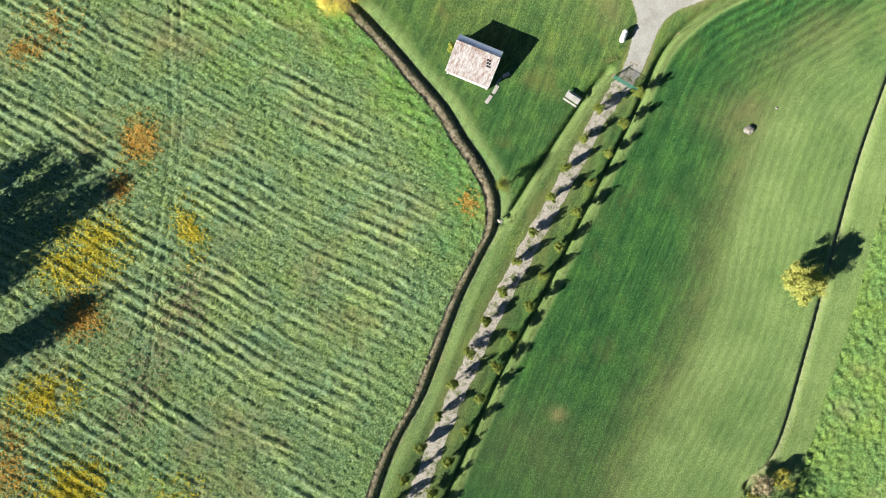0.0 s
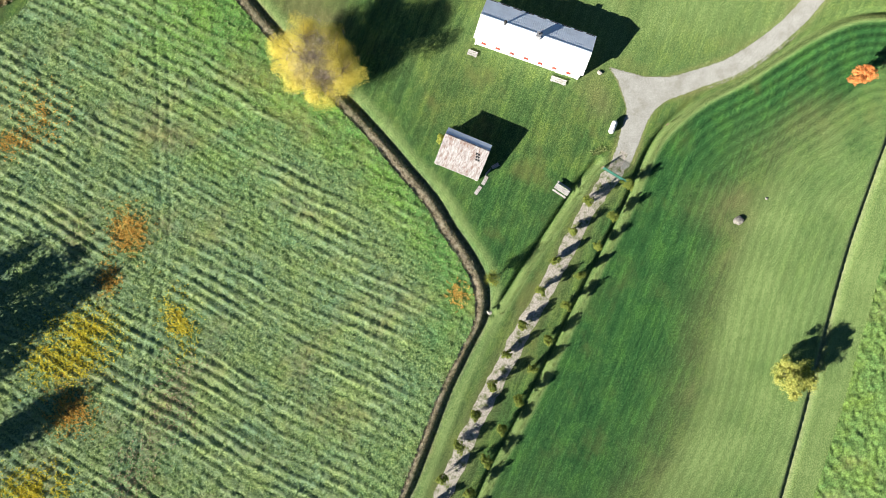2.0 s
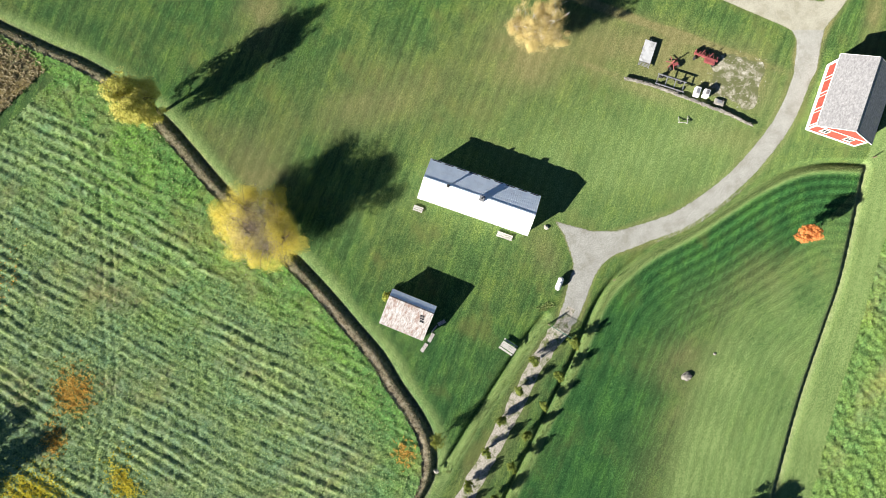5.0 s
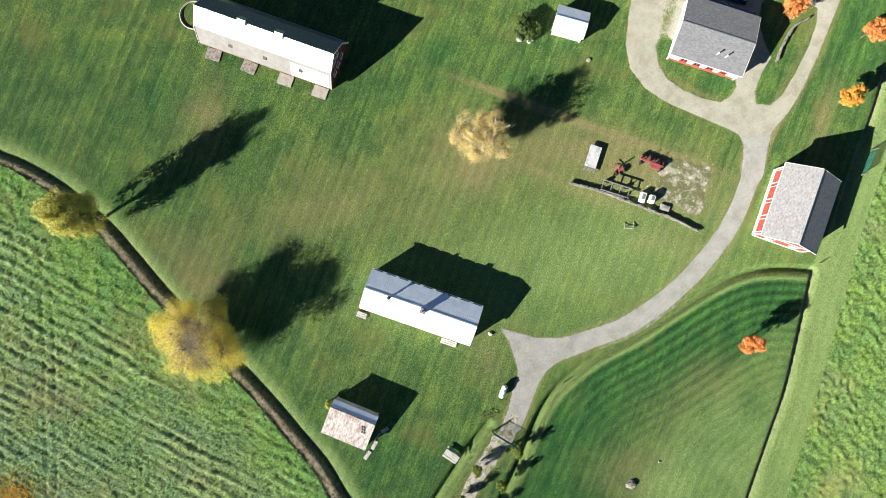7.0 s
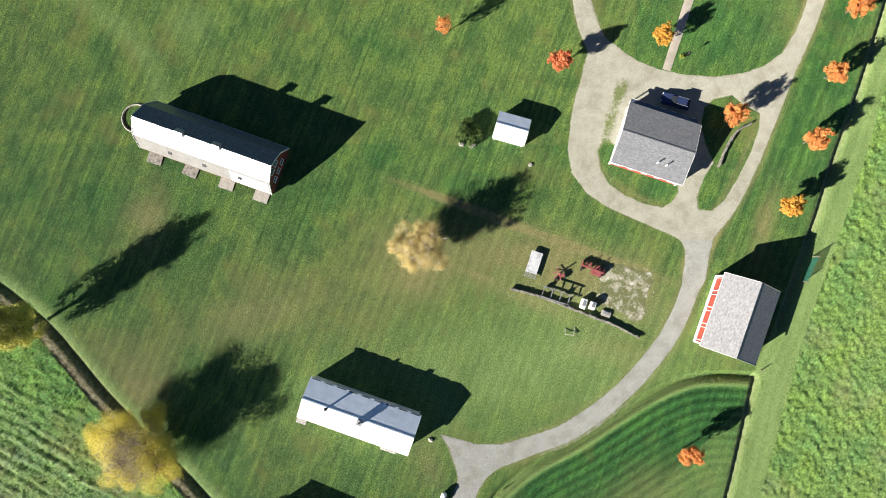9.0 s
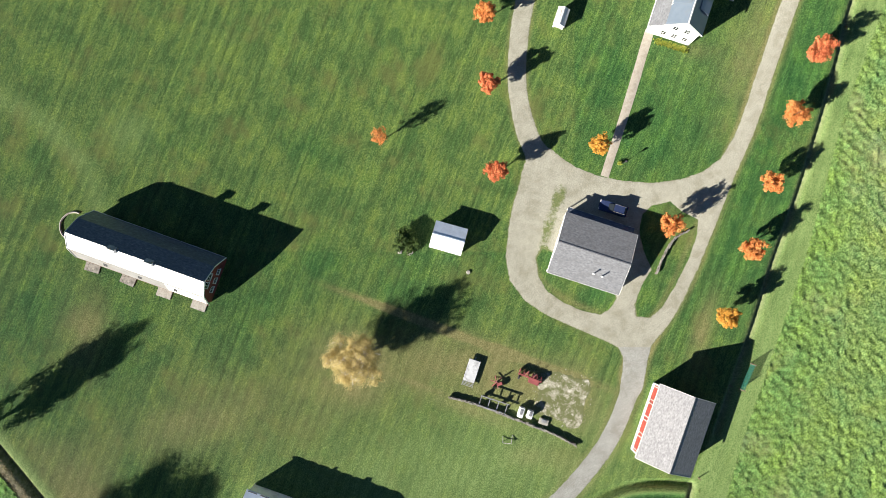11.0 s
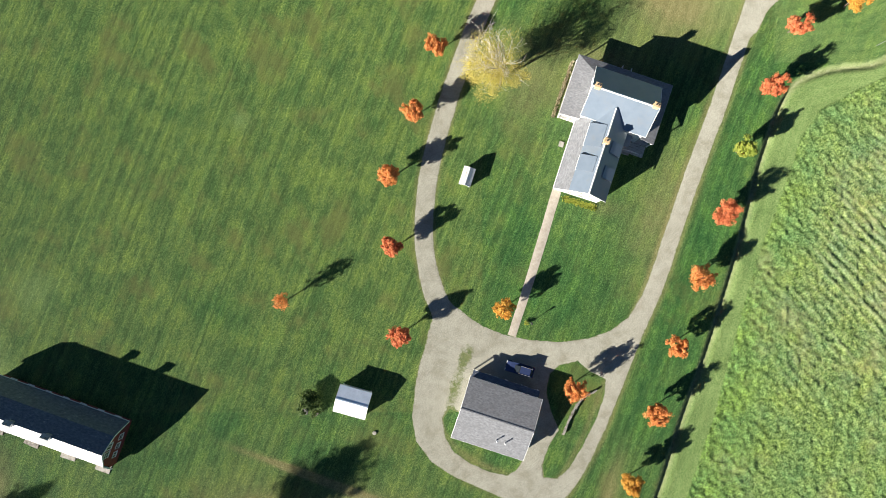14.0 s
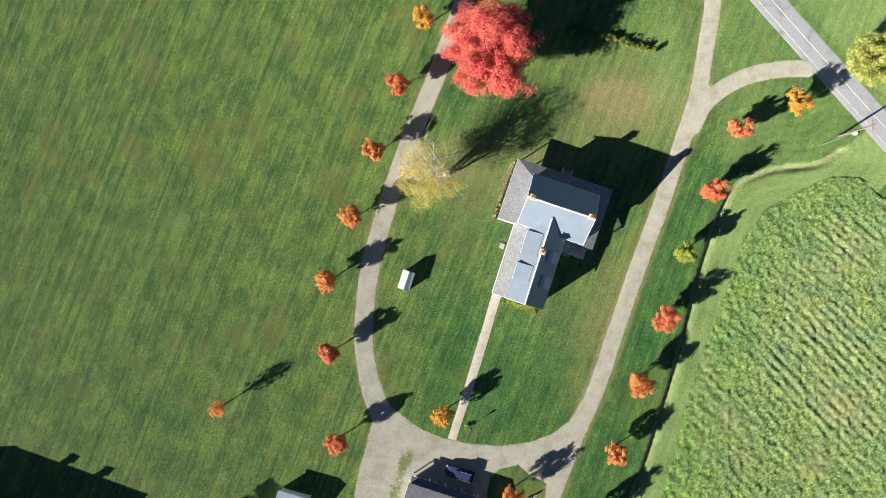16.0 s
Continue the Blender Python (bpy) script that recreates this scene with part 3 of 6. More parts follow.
    mow = np.where(paddock, np.where((de_band > -1) & (y < 30), de_band * 4.2, dre * 4.2), north * 3.6)
    mow = np.where((np.abs(dse) < 12) & ~paddock, dse * 4.2, mow)
    stripe = np.where(paddock, 0.06 + 0.5 * np.exp(dre / 9.0) * blob(x, y, 62, 42, 24, 16, 30), 0.075)
    stripe = np.where(paddock & (de_band > -1) & (y < 28), 0.09, stripe)
    stripe = np.where((dse < 0.6) & (dse > -9), 0.06, stripe)
    lush = np.where(paddock, np.clip(blob(x, y, 33, 2, 13, 34, -26) + np.clip((-de_band - 2) / 5, 0, 1), 0, 1) + 0.6 * blob(x, y, 66, 46, 16, 9, 20), 0) + 0.6 * blob(x, y, 12, 16, 9, 12) + 0.75 * blob(x, y, 92.3, 112, 3.2, 45, -20) + 0.5 * blob(x, y, 75, 111, 10, 12, -18) 
    warm = np.where((y > 92) & (x < 60), 0.14 + 0.09 * np.clip((y - 110) / 20, 0, 1), 0.0) + 0.22 * blob(x, y, 30, 56, 40, 17) + 0.1 * blob(x, y, 60, 75, 20, 16) + 0.1 * blob(x, y, 6, 36, 12, 9) - 0.05 * blob(x, y, 74, 112, 10, 12) - np.where(paddock, np.where(de_band < 0, 0.14, 0.10), 0) + np.where(y > 150, 0.05, 0)
    for name, values in (("warm", warm), ("dry", dry), ("pale", pale), ("bank", bank), ("mow", mow), ("stripe", stripe), ("lush", lush)):
        a = me.attributes.new(name, "FLOAT", "POINT")
        a.data.foreach_set("value", np.asarray(values, dtype=np.float32))
    return tagged(new("ground", me), "mown green lawn with dry patches and ditches", "lawn", kind="structure")




def field_sheet(name, poly, step, rows_turn, gap, high, rough, mat, base, label, wave=1.7, track=None, strength=None, bow=0.0, even=0.15):
    """A cropped field: a sheet of low ridges with uneven plants on it. Returns the function of its height.
    strength: how strongly the rows stand out, and how lush the plants are, at a place; bow: how the rows turn from south to north."""
    c, s = math.cos(radians(rows_turn)), math.sin(radians(rows_turn))

    def rows(x, y):
        bend = 4.0 * (value_noise(x, y, 34.0, 2) - 0.5) + wave * (value_noise(x, y, 5.0, 3) - 0.5) + bow * (y - 100) * (y - 100) * 0.001
        across = -x * s + y * c + bend
        strong = np.clip(value_noise(x * 0.5 * c + y * 0.5 * s, (y * c - x * s) * 1.5, 6.0, 3) * 3.4 - 1.05, even, 1.35)
        k, lush = strength(x, y) if strength else (1.0, np.zeros(np.shape(x)))
        fine = 0.35 * (0.5 + 0.5 * np.cos((across + 0.9 * value_noise(x, y, 7.0, 2)) * 2 * math.pi / (gap * 0.57)))
        return k * (strong * (0.5 + 0.5 * np.cos(across * 2 * math.pi / gap)) ** 1.3 * 0.8 + fine), lush

    def height(x, y):
        ridge, lush = rows(x, y)
        clumps = np.clip(value_noise(x * c + y * s, (y * c - x * s) * 2.6, 1.7, 3) - 0.40, 0, 1)
        rut = 0.0
        if track is not None:
            rut = 0.13 * np.exp(-((np.abs(line_distance(x, y, track)) - 0.8) / 0.24) ** 2)
        return base - rut + high * ridge + high * (0.8 + 0.5 * lush) * clumps + rough * (value_noise(x, y, 0.6, 2) - 0.3)

    lo, hi = poly.min(axis=0), poly.max(axis=0)
    lo, hi = np.maximum(lo, (-84, -50)), np.minimum(hi, (142, 150))
    xs, ys = np.arange(lo[0], hi[0], step), np.arange(lo[1], hi[1], step)
    x, y = (a.ravel() for a in np.meshgrid(xs, ys))
    keep = inside(x, y, poly)
    nx, ny = len(xs), len(ys)
    i = np.arange(nx * ny).reshape(ny, nx)
    faces = np.stack([i[:-1, :-1].ravel(), i[:-1, 1:].ravel(), i[1:, 1:].ravel(), i[1:, :-1].ravel()], axis=1)
    faces = faces[keep[faces].all(axis=1)]
    used = np.unique(faces)
    back = np.zeros(nx * ny, dtype=int)
    back[used] = np.arange(len(used))
    x, y = x[used], y[used]
    me = fast_mesh(name, np.stack([x, y, height(x, y)], axis=1), back[faces], mat, True)
    ridge, lush = rows(x, y)
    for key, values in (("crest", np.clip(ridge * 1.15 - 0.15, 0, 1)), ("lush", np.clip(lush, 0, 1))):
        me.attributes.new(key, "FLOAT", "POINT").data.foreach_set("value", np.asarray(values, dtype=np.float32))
    tagged(new(name, me), label, "field", kind="structure")
    return height


def tufts(name, x, y, z, size, blades, mat, label, category, lean=0.5, width=0.22):
    """Clumps of leaves, each leaf a bent strip of two triangles."""
    rs = np.random.RandomState(len(name) * 7 + len(x) % 97)
    n = len(x)
    a = rs.rand(n, blades) * 2 * math.pi
    r = size[:, None] * (0.6 + 0.7 * rs.rand(n, blades))
    out = lean * (0.5 + rs.rand(n, blades)) * r
    dx, dy = np.cos(a), np.sin(a)
    w = width * r
    ox, oy = x[:, None] + 0.25 * r * (rs.rand(n, blades) - 0.5), y[:, None] + 0.25 * r * (rs.rand(n, blades) - 0.5)
    zz = z[:, None] + 0 * r
    v0 = np.stack([ox - dy * w, oy + dx * w, zz - 0.03], axis=-1)
    v1 = np.stack([ox + dy * w, oy - dx * w, zz - 0.03], axis=-1)
    v2 = np.stack([ox + dx * out * 0.6 + dy * w, oy + dy * out * 0.6 - dx * w, zz + r * 0.75], axis=-1)
    v3 = np.stack([ox + dx * out * 1.4, oy + dy * out * 1.4, zz + r * 0.95], axis=-1)
    verts = np.stack([v0, v1, v2, v3], axis=2).reshape(-1, 3)
    k = np.arange(n * blades) * 4
    faces = np.concatenate([np.stack([k, k + 1, k + 2], axis=1), np.stack([k, k + 2, k + 3], axis=1)])
    return tagged(new(name, fast_mesh(name, verts, faces, mat)), label, category, kind="stuff")


def along(line, lo, hi, per_metre, seed):
    """Random places beside a line, from lo to hi metres on its left."""
    rs = np.random.RandomState(seed)
    seg = np.hypot(*(line[1:] - line[:-1]).T)
    n = int(seg.sum() * per_metre)
    k = rs.choice(len(seg), n, p=seg / seg.sum())
    t = rs.rand(n)[:, None]
    d = (line[k + 1] - line[k]) / seg[k][:, None]
    off = (lo + (hi - lo) * rs.rand(n))[:, None]
    p = line[k] * (1 - t) + line[k + 1] * t + np.stack([-d[:, 1], d[:, 0]], axis=1) * off
    return p[:, 0], p[:, 1], rs.rand(n)


TRACK = spline([(-45.5, 52), (-44.6, 40), (-44.4, 29.2), (-43.9, 24.3), (-43.9, 19.4), (-44.7, 9.7), (-45.8, 2.5), (-46.7, -6.4), (-49, -24)])


def west_growth(x, y):
    d = -line_distance(x, y, DITCH_WEST)
    head = np.clip((11 - d) / 6, 0, 1)
    lush = 0.9 * head * np.clip((y + 6) / 12, 0.15, 1) + 0.8 * blob(x, y, -38, 52, 26, 16, -40) + 0.35 * np.clip(value_noise(x, y, 16.0, 2) * 3 - 1.5, 0, 1)
    return 1 - 0.7 * head - 0.25 * np.clip((y - 30) / 20, 0, 1), lush


def east_growth(x, y):
    edge = np.abs(line_distance(x, y, np.array(FIELD_EAST_EDGE)))
    inner = np.clip((edge - 2.5) / 8, 0, 1)
    return 0.68 * inner * np.clip((y - 84) / 26, 0.25, 1), np.clip(1 - 0.5 * inner - (y - 80) / 60, 0, 1) * 0.85 + 0.4 * (1 - inner)


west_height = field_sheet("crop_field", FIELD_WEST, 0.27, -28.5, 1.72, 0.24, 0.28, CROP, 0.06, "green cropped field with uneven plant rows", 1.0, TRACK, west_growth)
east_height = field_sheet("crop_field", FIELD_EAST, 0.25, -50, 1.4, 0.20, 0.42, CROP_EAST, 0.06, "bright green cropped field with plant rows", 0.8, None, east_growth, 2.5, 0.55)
dry_height = field_sheet("dry_field", DRY_WEST, 0.5, 50, 1.3, 0.1, 0.25, DRY_FIELD, 0.05, "brown dried-out stubble field")


# ---- drives, road and paths ----
def ribbon(name, line, width, mat, z, label, category, wobble=0.16, kind="structure"):
    """A band of one width along a line, with slightly ragged edges."""
    d = np.gradient(line, axis=0)
    d /= np.hypot(d[:, 0], d[:, 1])[:, None]
    nrm = np.stack([-d[:, 1], d[:, 0]], axis=1)
    w = np.asarray(width) / 2 + np.zeros(len(line))
    cols = []
    for f in (1, 0.5, 0, -0.5, -1):
        jig = wobble * (value_noise(line[:, 0] + 50 * f, line[:, 1], 1.2) - 0.5) * 2 if abs(f) == 1 else 0
        p = line + nrm * (f * w + jig)[:, None]
        crown = 0.03 * (1 - f * f)
        cols.append(np.concatenate([p, np.full((len(p), 1), z + crown)], axis=1))
    # a low shoulder down into the grass
    for f, at in ((1, 0), (-1, 6)):
        q = cols[0 if f == 1 else -1].copy()
        q[:, :2] += nrm * 0.4 * f
        q[:, 2] = -0.03
        cols.insert(0 if f == 1 else len(cols), q)
    n, m = len(line), len(cols)
    verts = np.stack(cols, axis=1).reshape(-1, 3)
    i = np.arange(n * m).reshape(n, m)
    faces = np.stack([i[:-1, :-1].ravel(), i[1:, :-1].ravel(), i[1:, 1:].ravel(), i[:-1, 1:].ravel()], axis=1)
    me = fast_mesh(name, verts, faces, mat, False)
    return tagged(new(name, me), label, category, kind=kind)


def patch(name, outline, mat, z, label, category, closed_step=0.6, deep=0.12, wobble=0.25):
    """A flat piece of ground inside a smooth outline, with a rim down into the soil."""
    pts = spline(list(outline) + [outline[0]], closed_step)[:-1]
    bm = bmesh.new()
    wob = wobble * (value_noise(pts[:, 0], pts[:, 1], 1.5) - 0.5)
    top = [bm.verts.new((px + w, py + w, z)) for (px, py), w in zip(pts, wob)]
    low = [bm.verts.new((v.co.x, v.co.y, z - deep)) for v in top]
    f = bm.faces.new(top)
    for i in range(len(top)):
        j = (i + 1) % len(top)
        bm.faces.new((top[i], low[i], low[j], top[j]))
    bmesh.ops.triangulate(bm, faces=[f])
    ob = part(name, bm, mat)
    return tagged(ob, label, category, kind="structure")


LANE_LINE = spline([(-9, -49), (-4.2, -38.4), (1.1, -24.3), (4.2, -17.7), (8.2, -9.1), (12.7, -0.4), (17.7, 8.7), (20.9, 14.7), (25, 22.6), (27.9, 26.6), (30.4, 31)])
ribbon("lane", LANE_LINE, 2.5 + 0.5 * value_noise(LANE_LINE[:, 0], LANE_LINE[:, 1], 3.0) - 0.3, LANE, 0.014, "narrow worn gravel lane between young trees", "lane", 0.6)
MAIN = spline([(29.9, 29.5), (31, 32.5), (32.8, 37.5), (35.8, 40.8), (39.6, 42.2), (47.9, 45.2), (54.7, 49.7), (60.3, 55), (65, 61.2), (68.2, 68.2), (70.3, 75.5), (71.2, 78)])
EAST_DRIVE = spline([(68.5, 72), (70.8, 77), (74.6, 81.8), (77.4, 87), (80.6, 94.6), (84.6, 104.5), (88.1, 112.3), (91, 120.6), (94.6, 130.9), (98.8, 142), (102.7, 153.3), (105, 160),
                     (106.6, 168.4), (107.8, 176), (109, 190)])
LOOP = spline([(69.0, 70.5), (69.2, 75), (67.2, 78.4), (63.7, 80.2), (57.5, 82.8), (53, 86.8), (51.1, 92), (51.2, 98), (53, 103.5), (53.7, 107), (51.8, 112.1), (50.5, 118.6),
               (50.6, 125.5), (51.6, 132.6), (54.2, 142), (57.9, 152.7), (62.1, 163), (65.2, 171.4), (67.5, 178), (71, 190)])
BRANCH = spline([(104.4, 155.2), (105.9, 158.2), (108.3, 160.6), (112.5, 163), (118, 164.3), (123, 164.4)])
YARD = np.array([(51.1, 104.9), (50.4, 100.2), (49.0, 95.6), (48.5, 91), (49.1, 87.3), (51.4, 84.1), (54.6, 81.9), (59.6, 79.6), (64.2, 77.6), (67.8, 75.9), (71.8, 77.2), (76, 81.9),
                 (78.5, 86.5), (82.3, 95.7), (85.9, 104.9), (87, 110), (85.6, 110), (83.7, 107.2), (80.9, 105.1), (77.2, 103.8), (72.6, 103.2), (68, 103.5), (63.4, 104.4), (60.1, 105.8),
                 (57.8, 107.2), (56.2, 108.6), (53.2, 110.4)])
APRON = np.array([(27.6, 45.2), (30.5, 44.3), (33.5, 43.6), (37, 43.5), (41, 43.3), (38, 40.6), (34, 37.6), (31.2, 36.4), (30.2, 39.5), (29.2, 42.5)])
ISLANDS = [np.array([(53.5, 90.8), (54.6, 92.4), (57.3, 91.4), (66, 87.5), (66.4, 84.2), (65.3, 82.5), (63.8, 81.7), (61, 82.3), (57.8, 83.7), (55.2, 85.5), (53.9, 87.8)]),
           np.array([(70.3, 95.2), (70.9, 98), (72.6, 99.5), (75.4, 100.1), (77.4, 98.4), (79.9, 97.2), (79.7, 94.8), (78.5, 91.1), (76.2, 86.5), (73.9, 82.8), (72, 81.2), (69.9, 81.4), (69.6, 83.3),
                     (70.7, 86.5), (72.3, 89), (71.2, 91.5)])]


def band_gap(x, y, line, widths):
    """How far a place lies outside a band of changing width along a line."""
    best = np.full(x.shape, 1e9)
    for (ax, ay), (bx, by), w in zip(line[:-1], line[1:], widths):
        dx, dy = bx - ax, by - ay
        t = np.clip(((x - ax) * dx + (y - ay) * dy) / (dx * dx + dy * dy + 1e-9), 0, 1)
        best = np.minimum(best, np.hypot(x - ax - t * dx, y - ay - t * dy) - w / 2)
    return best


def poly_gap(x, y, poly):
    d = np.abs(line_distance(x, y, np.concatenate([poly, poly[:1]])))
    return np.where(inside(x, y, poly), -d, d)


def soft_union(a, b, k=1.2):
    h = np.clip(0.5 + 0.5 * (b - a) / k, 0, 1)
    return b + (a - b) * h - k * h * (1 - h)


def gravel_sheet(name, mat, lines, polys, holes, lo, hi, label, category, bare=()):
    """Gravel in a smooth union of bands and outlines, feathering out into the grass."""
    step = 0.24
    xs, ys = np.arange(lo[0], hi[0], step), np.arange(lo[1], hi[1], step)
    x, y = (a.ravel() for a in np.meshgrid(xs, ys))
    gap = np.full(x.shape, 50.0)
    for line, widths in lines:
        gap = soft_union(gap, band_gap(x, y, line, np.asarray(widths) + np.zeros(len(line))))
    for poly in polys:
        gap = soft_union(gap, poly_gap(x, y, poly), 0.6)
    for poly in holes:
        gap = np.maximum(gap, -poly_gap(x, y, poly))
    gap = gap + 0.12 * (value_noise(x, y, 1.6, 3) - 0.5) + 0.12 * (value_noise(x, y, 0.35, 2) - 0.5)
    z = np.clip(-gap * 0.12, -0.06, 0.035)
    weedy = 0.66 * np.exp(-np.clip(-gap - 0.05, 0, None) / 0.32)
    for cx, cy, rx, ry, turn, amount in bare:
        weedy = weedy + amount * blob(x, y, cx, cy, rx, ry, turn)
    nx, ny = len(xs), len(ys)
    i = np.arange(nx * ny).reshape(ny, nx)
    faces = np.stack([i[:-1, :-1].ravel(), i[:-1, 1:].ravel(), i[1:, 1:].ravel(), i[1:, :-1].ravel()], axis=1)
    faces = faces[(gap[faces] < 0.3).any(axis=1)]
    used = np.unique(faces)
    back = np.zeros(nx * ny, dtype=int)
    back[used] = np.arange(len(used))
    me = fast_mesh(name, np.stack([x, y, z], axis=1)[used], back[faces], mat, True)
    me.attributes.new("weedy", "FLOAT", "POINT").data.foreach_set("value", np.asarray(weedy[used], dtype=np.float32))
    return tagged(new(name, me), label, category, kind="structure")


gravel_sheet("drive", GRAVEL, [(MAIN, np.interp(np.arange(len(MAIN)), [0, 6, 12, 18, 90], [3.0, 3.7, 3.9, 3.1, 2.9])), (LOOP[:10], 3.4)], [APRON], [], (24, 26), (74.5, 76.4),
             "pale grey gravel farm drive", "drive", [(29.3, 40.5, 1.2, 4, 10, 0.35), (37, 43.3, 5, 0.8, -8, 0.2)])
gravel_sheet("gravel_yard", SAND_GRAVEL, [(EAST_DRIVE, 2.8), (LOOP, np.interp(np.arange(len(LOOP)), [0, 4, 14, 36, 43, 50, 200], [1.5, 3.0, 3.4, 3.6, 3.6, 3.1, 2.95])), (BRANCH, np.interp(np.arange(len(BRANCH)), [0, 19, 23], [2.7, 2.8, 4.4]))],
             [YARD], ISLANDS, (46, 76.4), (128, 192), "pale gravel yard and drives around the garage", "yard",
             [(55.4, 95.5, 1.7, 4.6, -18, 0.72), (57.3, 101, 1.8, 2.4, -30, 0.6), (68, 84.5, 1.2, 3, 20, 0.42), (62, 101.5, 9, 1.0, -18, 0.18), (78, 84, 1.2, 6, -24, 0.3)])
ROAD = np.array([(98.9 + 0.5 * i * 0.652, 196.7 - 0.5 * i * 0.758) for i in range(0, 190)])
ribbon("road", ROAD, 4.3, ASPHALT, 0.03, "grey asphalt country road", "road", 0.05)
side = np.array((0.758, 0.652))
ribbon("road_line", ROAD - side * 1.4, 0.10, LINE, 0.046, "worn white edge line of the road", "road line", 0.0)
ribbon("road_line", ROAD + side * 0.38, 0.10, LINE, 0.064, "worn pale centre line of the road", "road line", 0.0)
ribbon("footpath", spline([(72.3, 128.4), (68.6, 116.2), (64.7, 104.2)]), 1.05, PATHWAY, 0.03, "narrow pale concrete footpath to the house", "path", 0.03)
patch("yard_gravel", [(52.5, 66.3), (54, 69.4), (52.8, 71.8), (57, 72.2), (62, 70.6), (61.4, 67.2), (60.2, 63.4), (57, 64.3)], PALE, 0.03, "pale rubble patch with weeds", "gravel", wobble=1.2)
build_land()


# ---- buildings ----
def window(parent, x, y, z, turn, w, h, frame_mat=None, panes=2):
    """A window on a wall: x, y, z is the middle of its sill, turn the way in which it looks."""
    m = Matrix.Translation((x, y, z)) @ Matrix.Rotation(radians(turn), 4, "Z")
    bm = bmesh.new()
    for sx in (-1, 1):
        box(bm, 0.09, 0.1, h, sx * (w / 2 - 0.045), 0.03, 0, m)
    box(bm, w, 0.1, 0.12, 0, 0.03, 0, m)
    box(bm, w, 0.1, 0.09, 0, 0.03, h - 0.09, m)
    box(bm, w, 0.09, 0.06, 0, 0.03, h / 2 - 0.03, m)
    box(bm, 0.06, 0.09, h, 0, 0.03, 0, m)
    win = part("window", bm, frame_mat or WHITE, parent)
    part("pane", box(bmesh.new(), w - 0.1, 0.05, h - 0.1, 0, 0.042, 0.05, m), GLASS, win, "dark window pane")
    part("sill", box(bmesh.new(), w + 0.14, 0.2, 0.06, 0, 0.06, -0.06, m), frame_mat or WHITE, win)
    return win


def door(parent, x, y, z, turn, w, h, mat):
    m = Matrix.Translation((x, y, z)) @ Matrix.Rotation(radians(turn), 4, "Z")
    d = part("door", box(bmesh.new(), w, 0.05, h, 0, 0.04, 0, m), mat, parent)
    for i in range(6):
        part("board", box(bmesh.new(), w / 6 - 0.03, 0.04, h - 0.04, -w / 2 + w * (i + 0.5) / 6, 0.07, 0.02, m), mat, d)
    bm = bmesh.new()
    for sx in (-1, 1):
        box(bm, 0.12, 0.09, h + 0.12, sx * (w / 2 + 0.06), 0.045, 0, m)
    box(bm, w, 0.09, 0.12, 0, 0.045, h, m)
    part("door_frame", bm, WHITE, d)
    return d


def side_wall(parent, mat, a, b, profile, thick=0.2, label=""):
    """A wall from a to b (x, y) whose top follows the profile: pairs of share along it and height."""
    a, b = Vector((*a, 0)), Vector((*b, 0))
    d = (b - a).normalized()
    nrm = Vector((-d.y, d.x, 0)) * thick
    bm = bmesh.new()
    pts = [a, b] + [a.lerp(b, f) + Vector((0, 0, h)) for f, h in profile[::-1]]
    front = [bm.verts.new(p) for p in pts]
    back = [bm.verts.new(p + nrm) for p in pts]
    bm.faces.new(front)
    bm.faces.new(back[::-1])
    for i in range(len(pts)):
        j = (i + 1) % len(pts)
        bm.faces.new((front[i], back[i], back[j], front[j]))
    return part("wall", bm, mat, parent, label)


def roof_side(parent, mat, corners, thick=0.12, seams=0, high=0.015, seam_width=0.07, label="", name="roof"):
    side = part(name, slab(bmesh.new(), corners, thick), mat, parent, label)
    if seams:
        tagged(part("seams", ribs(bmesh.new(), *corners, seams, seam_width, high), mat, side), kind="stuff")
    return side


def board(bm, a, b, w, h):
    """A trim board from a to b."""
    a, b = Vector(a), Vector(b)
    m = Matrix.Translation((a + b) / 2) @ (b - a).to_track_quat("X", "Z").to_matrix().to_4x4()
    return box(bm, (b - a).length, w, h, 0, 0, -h / 2, m)


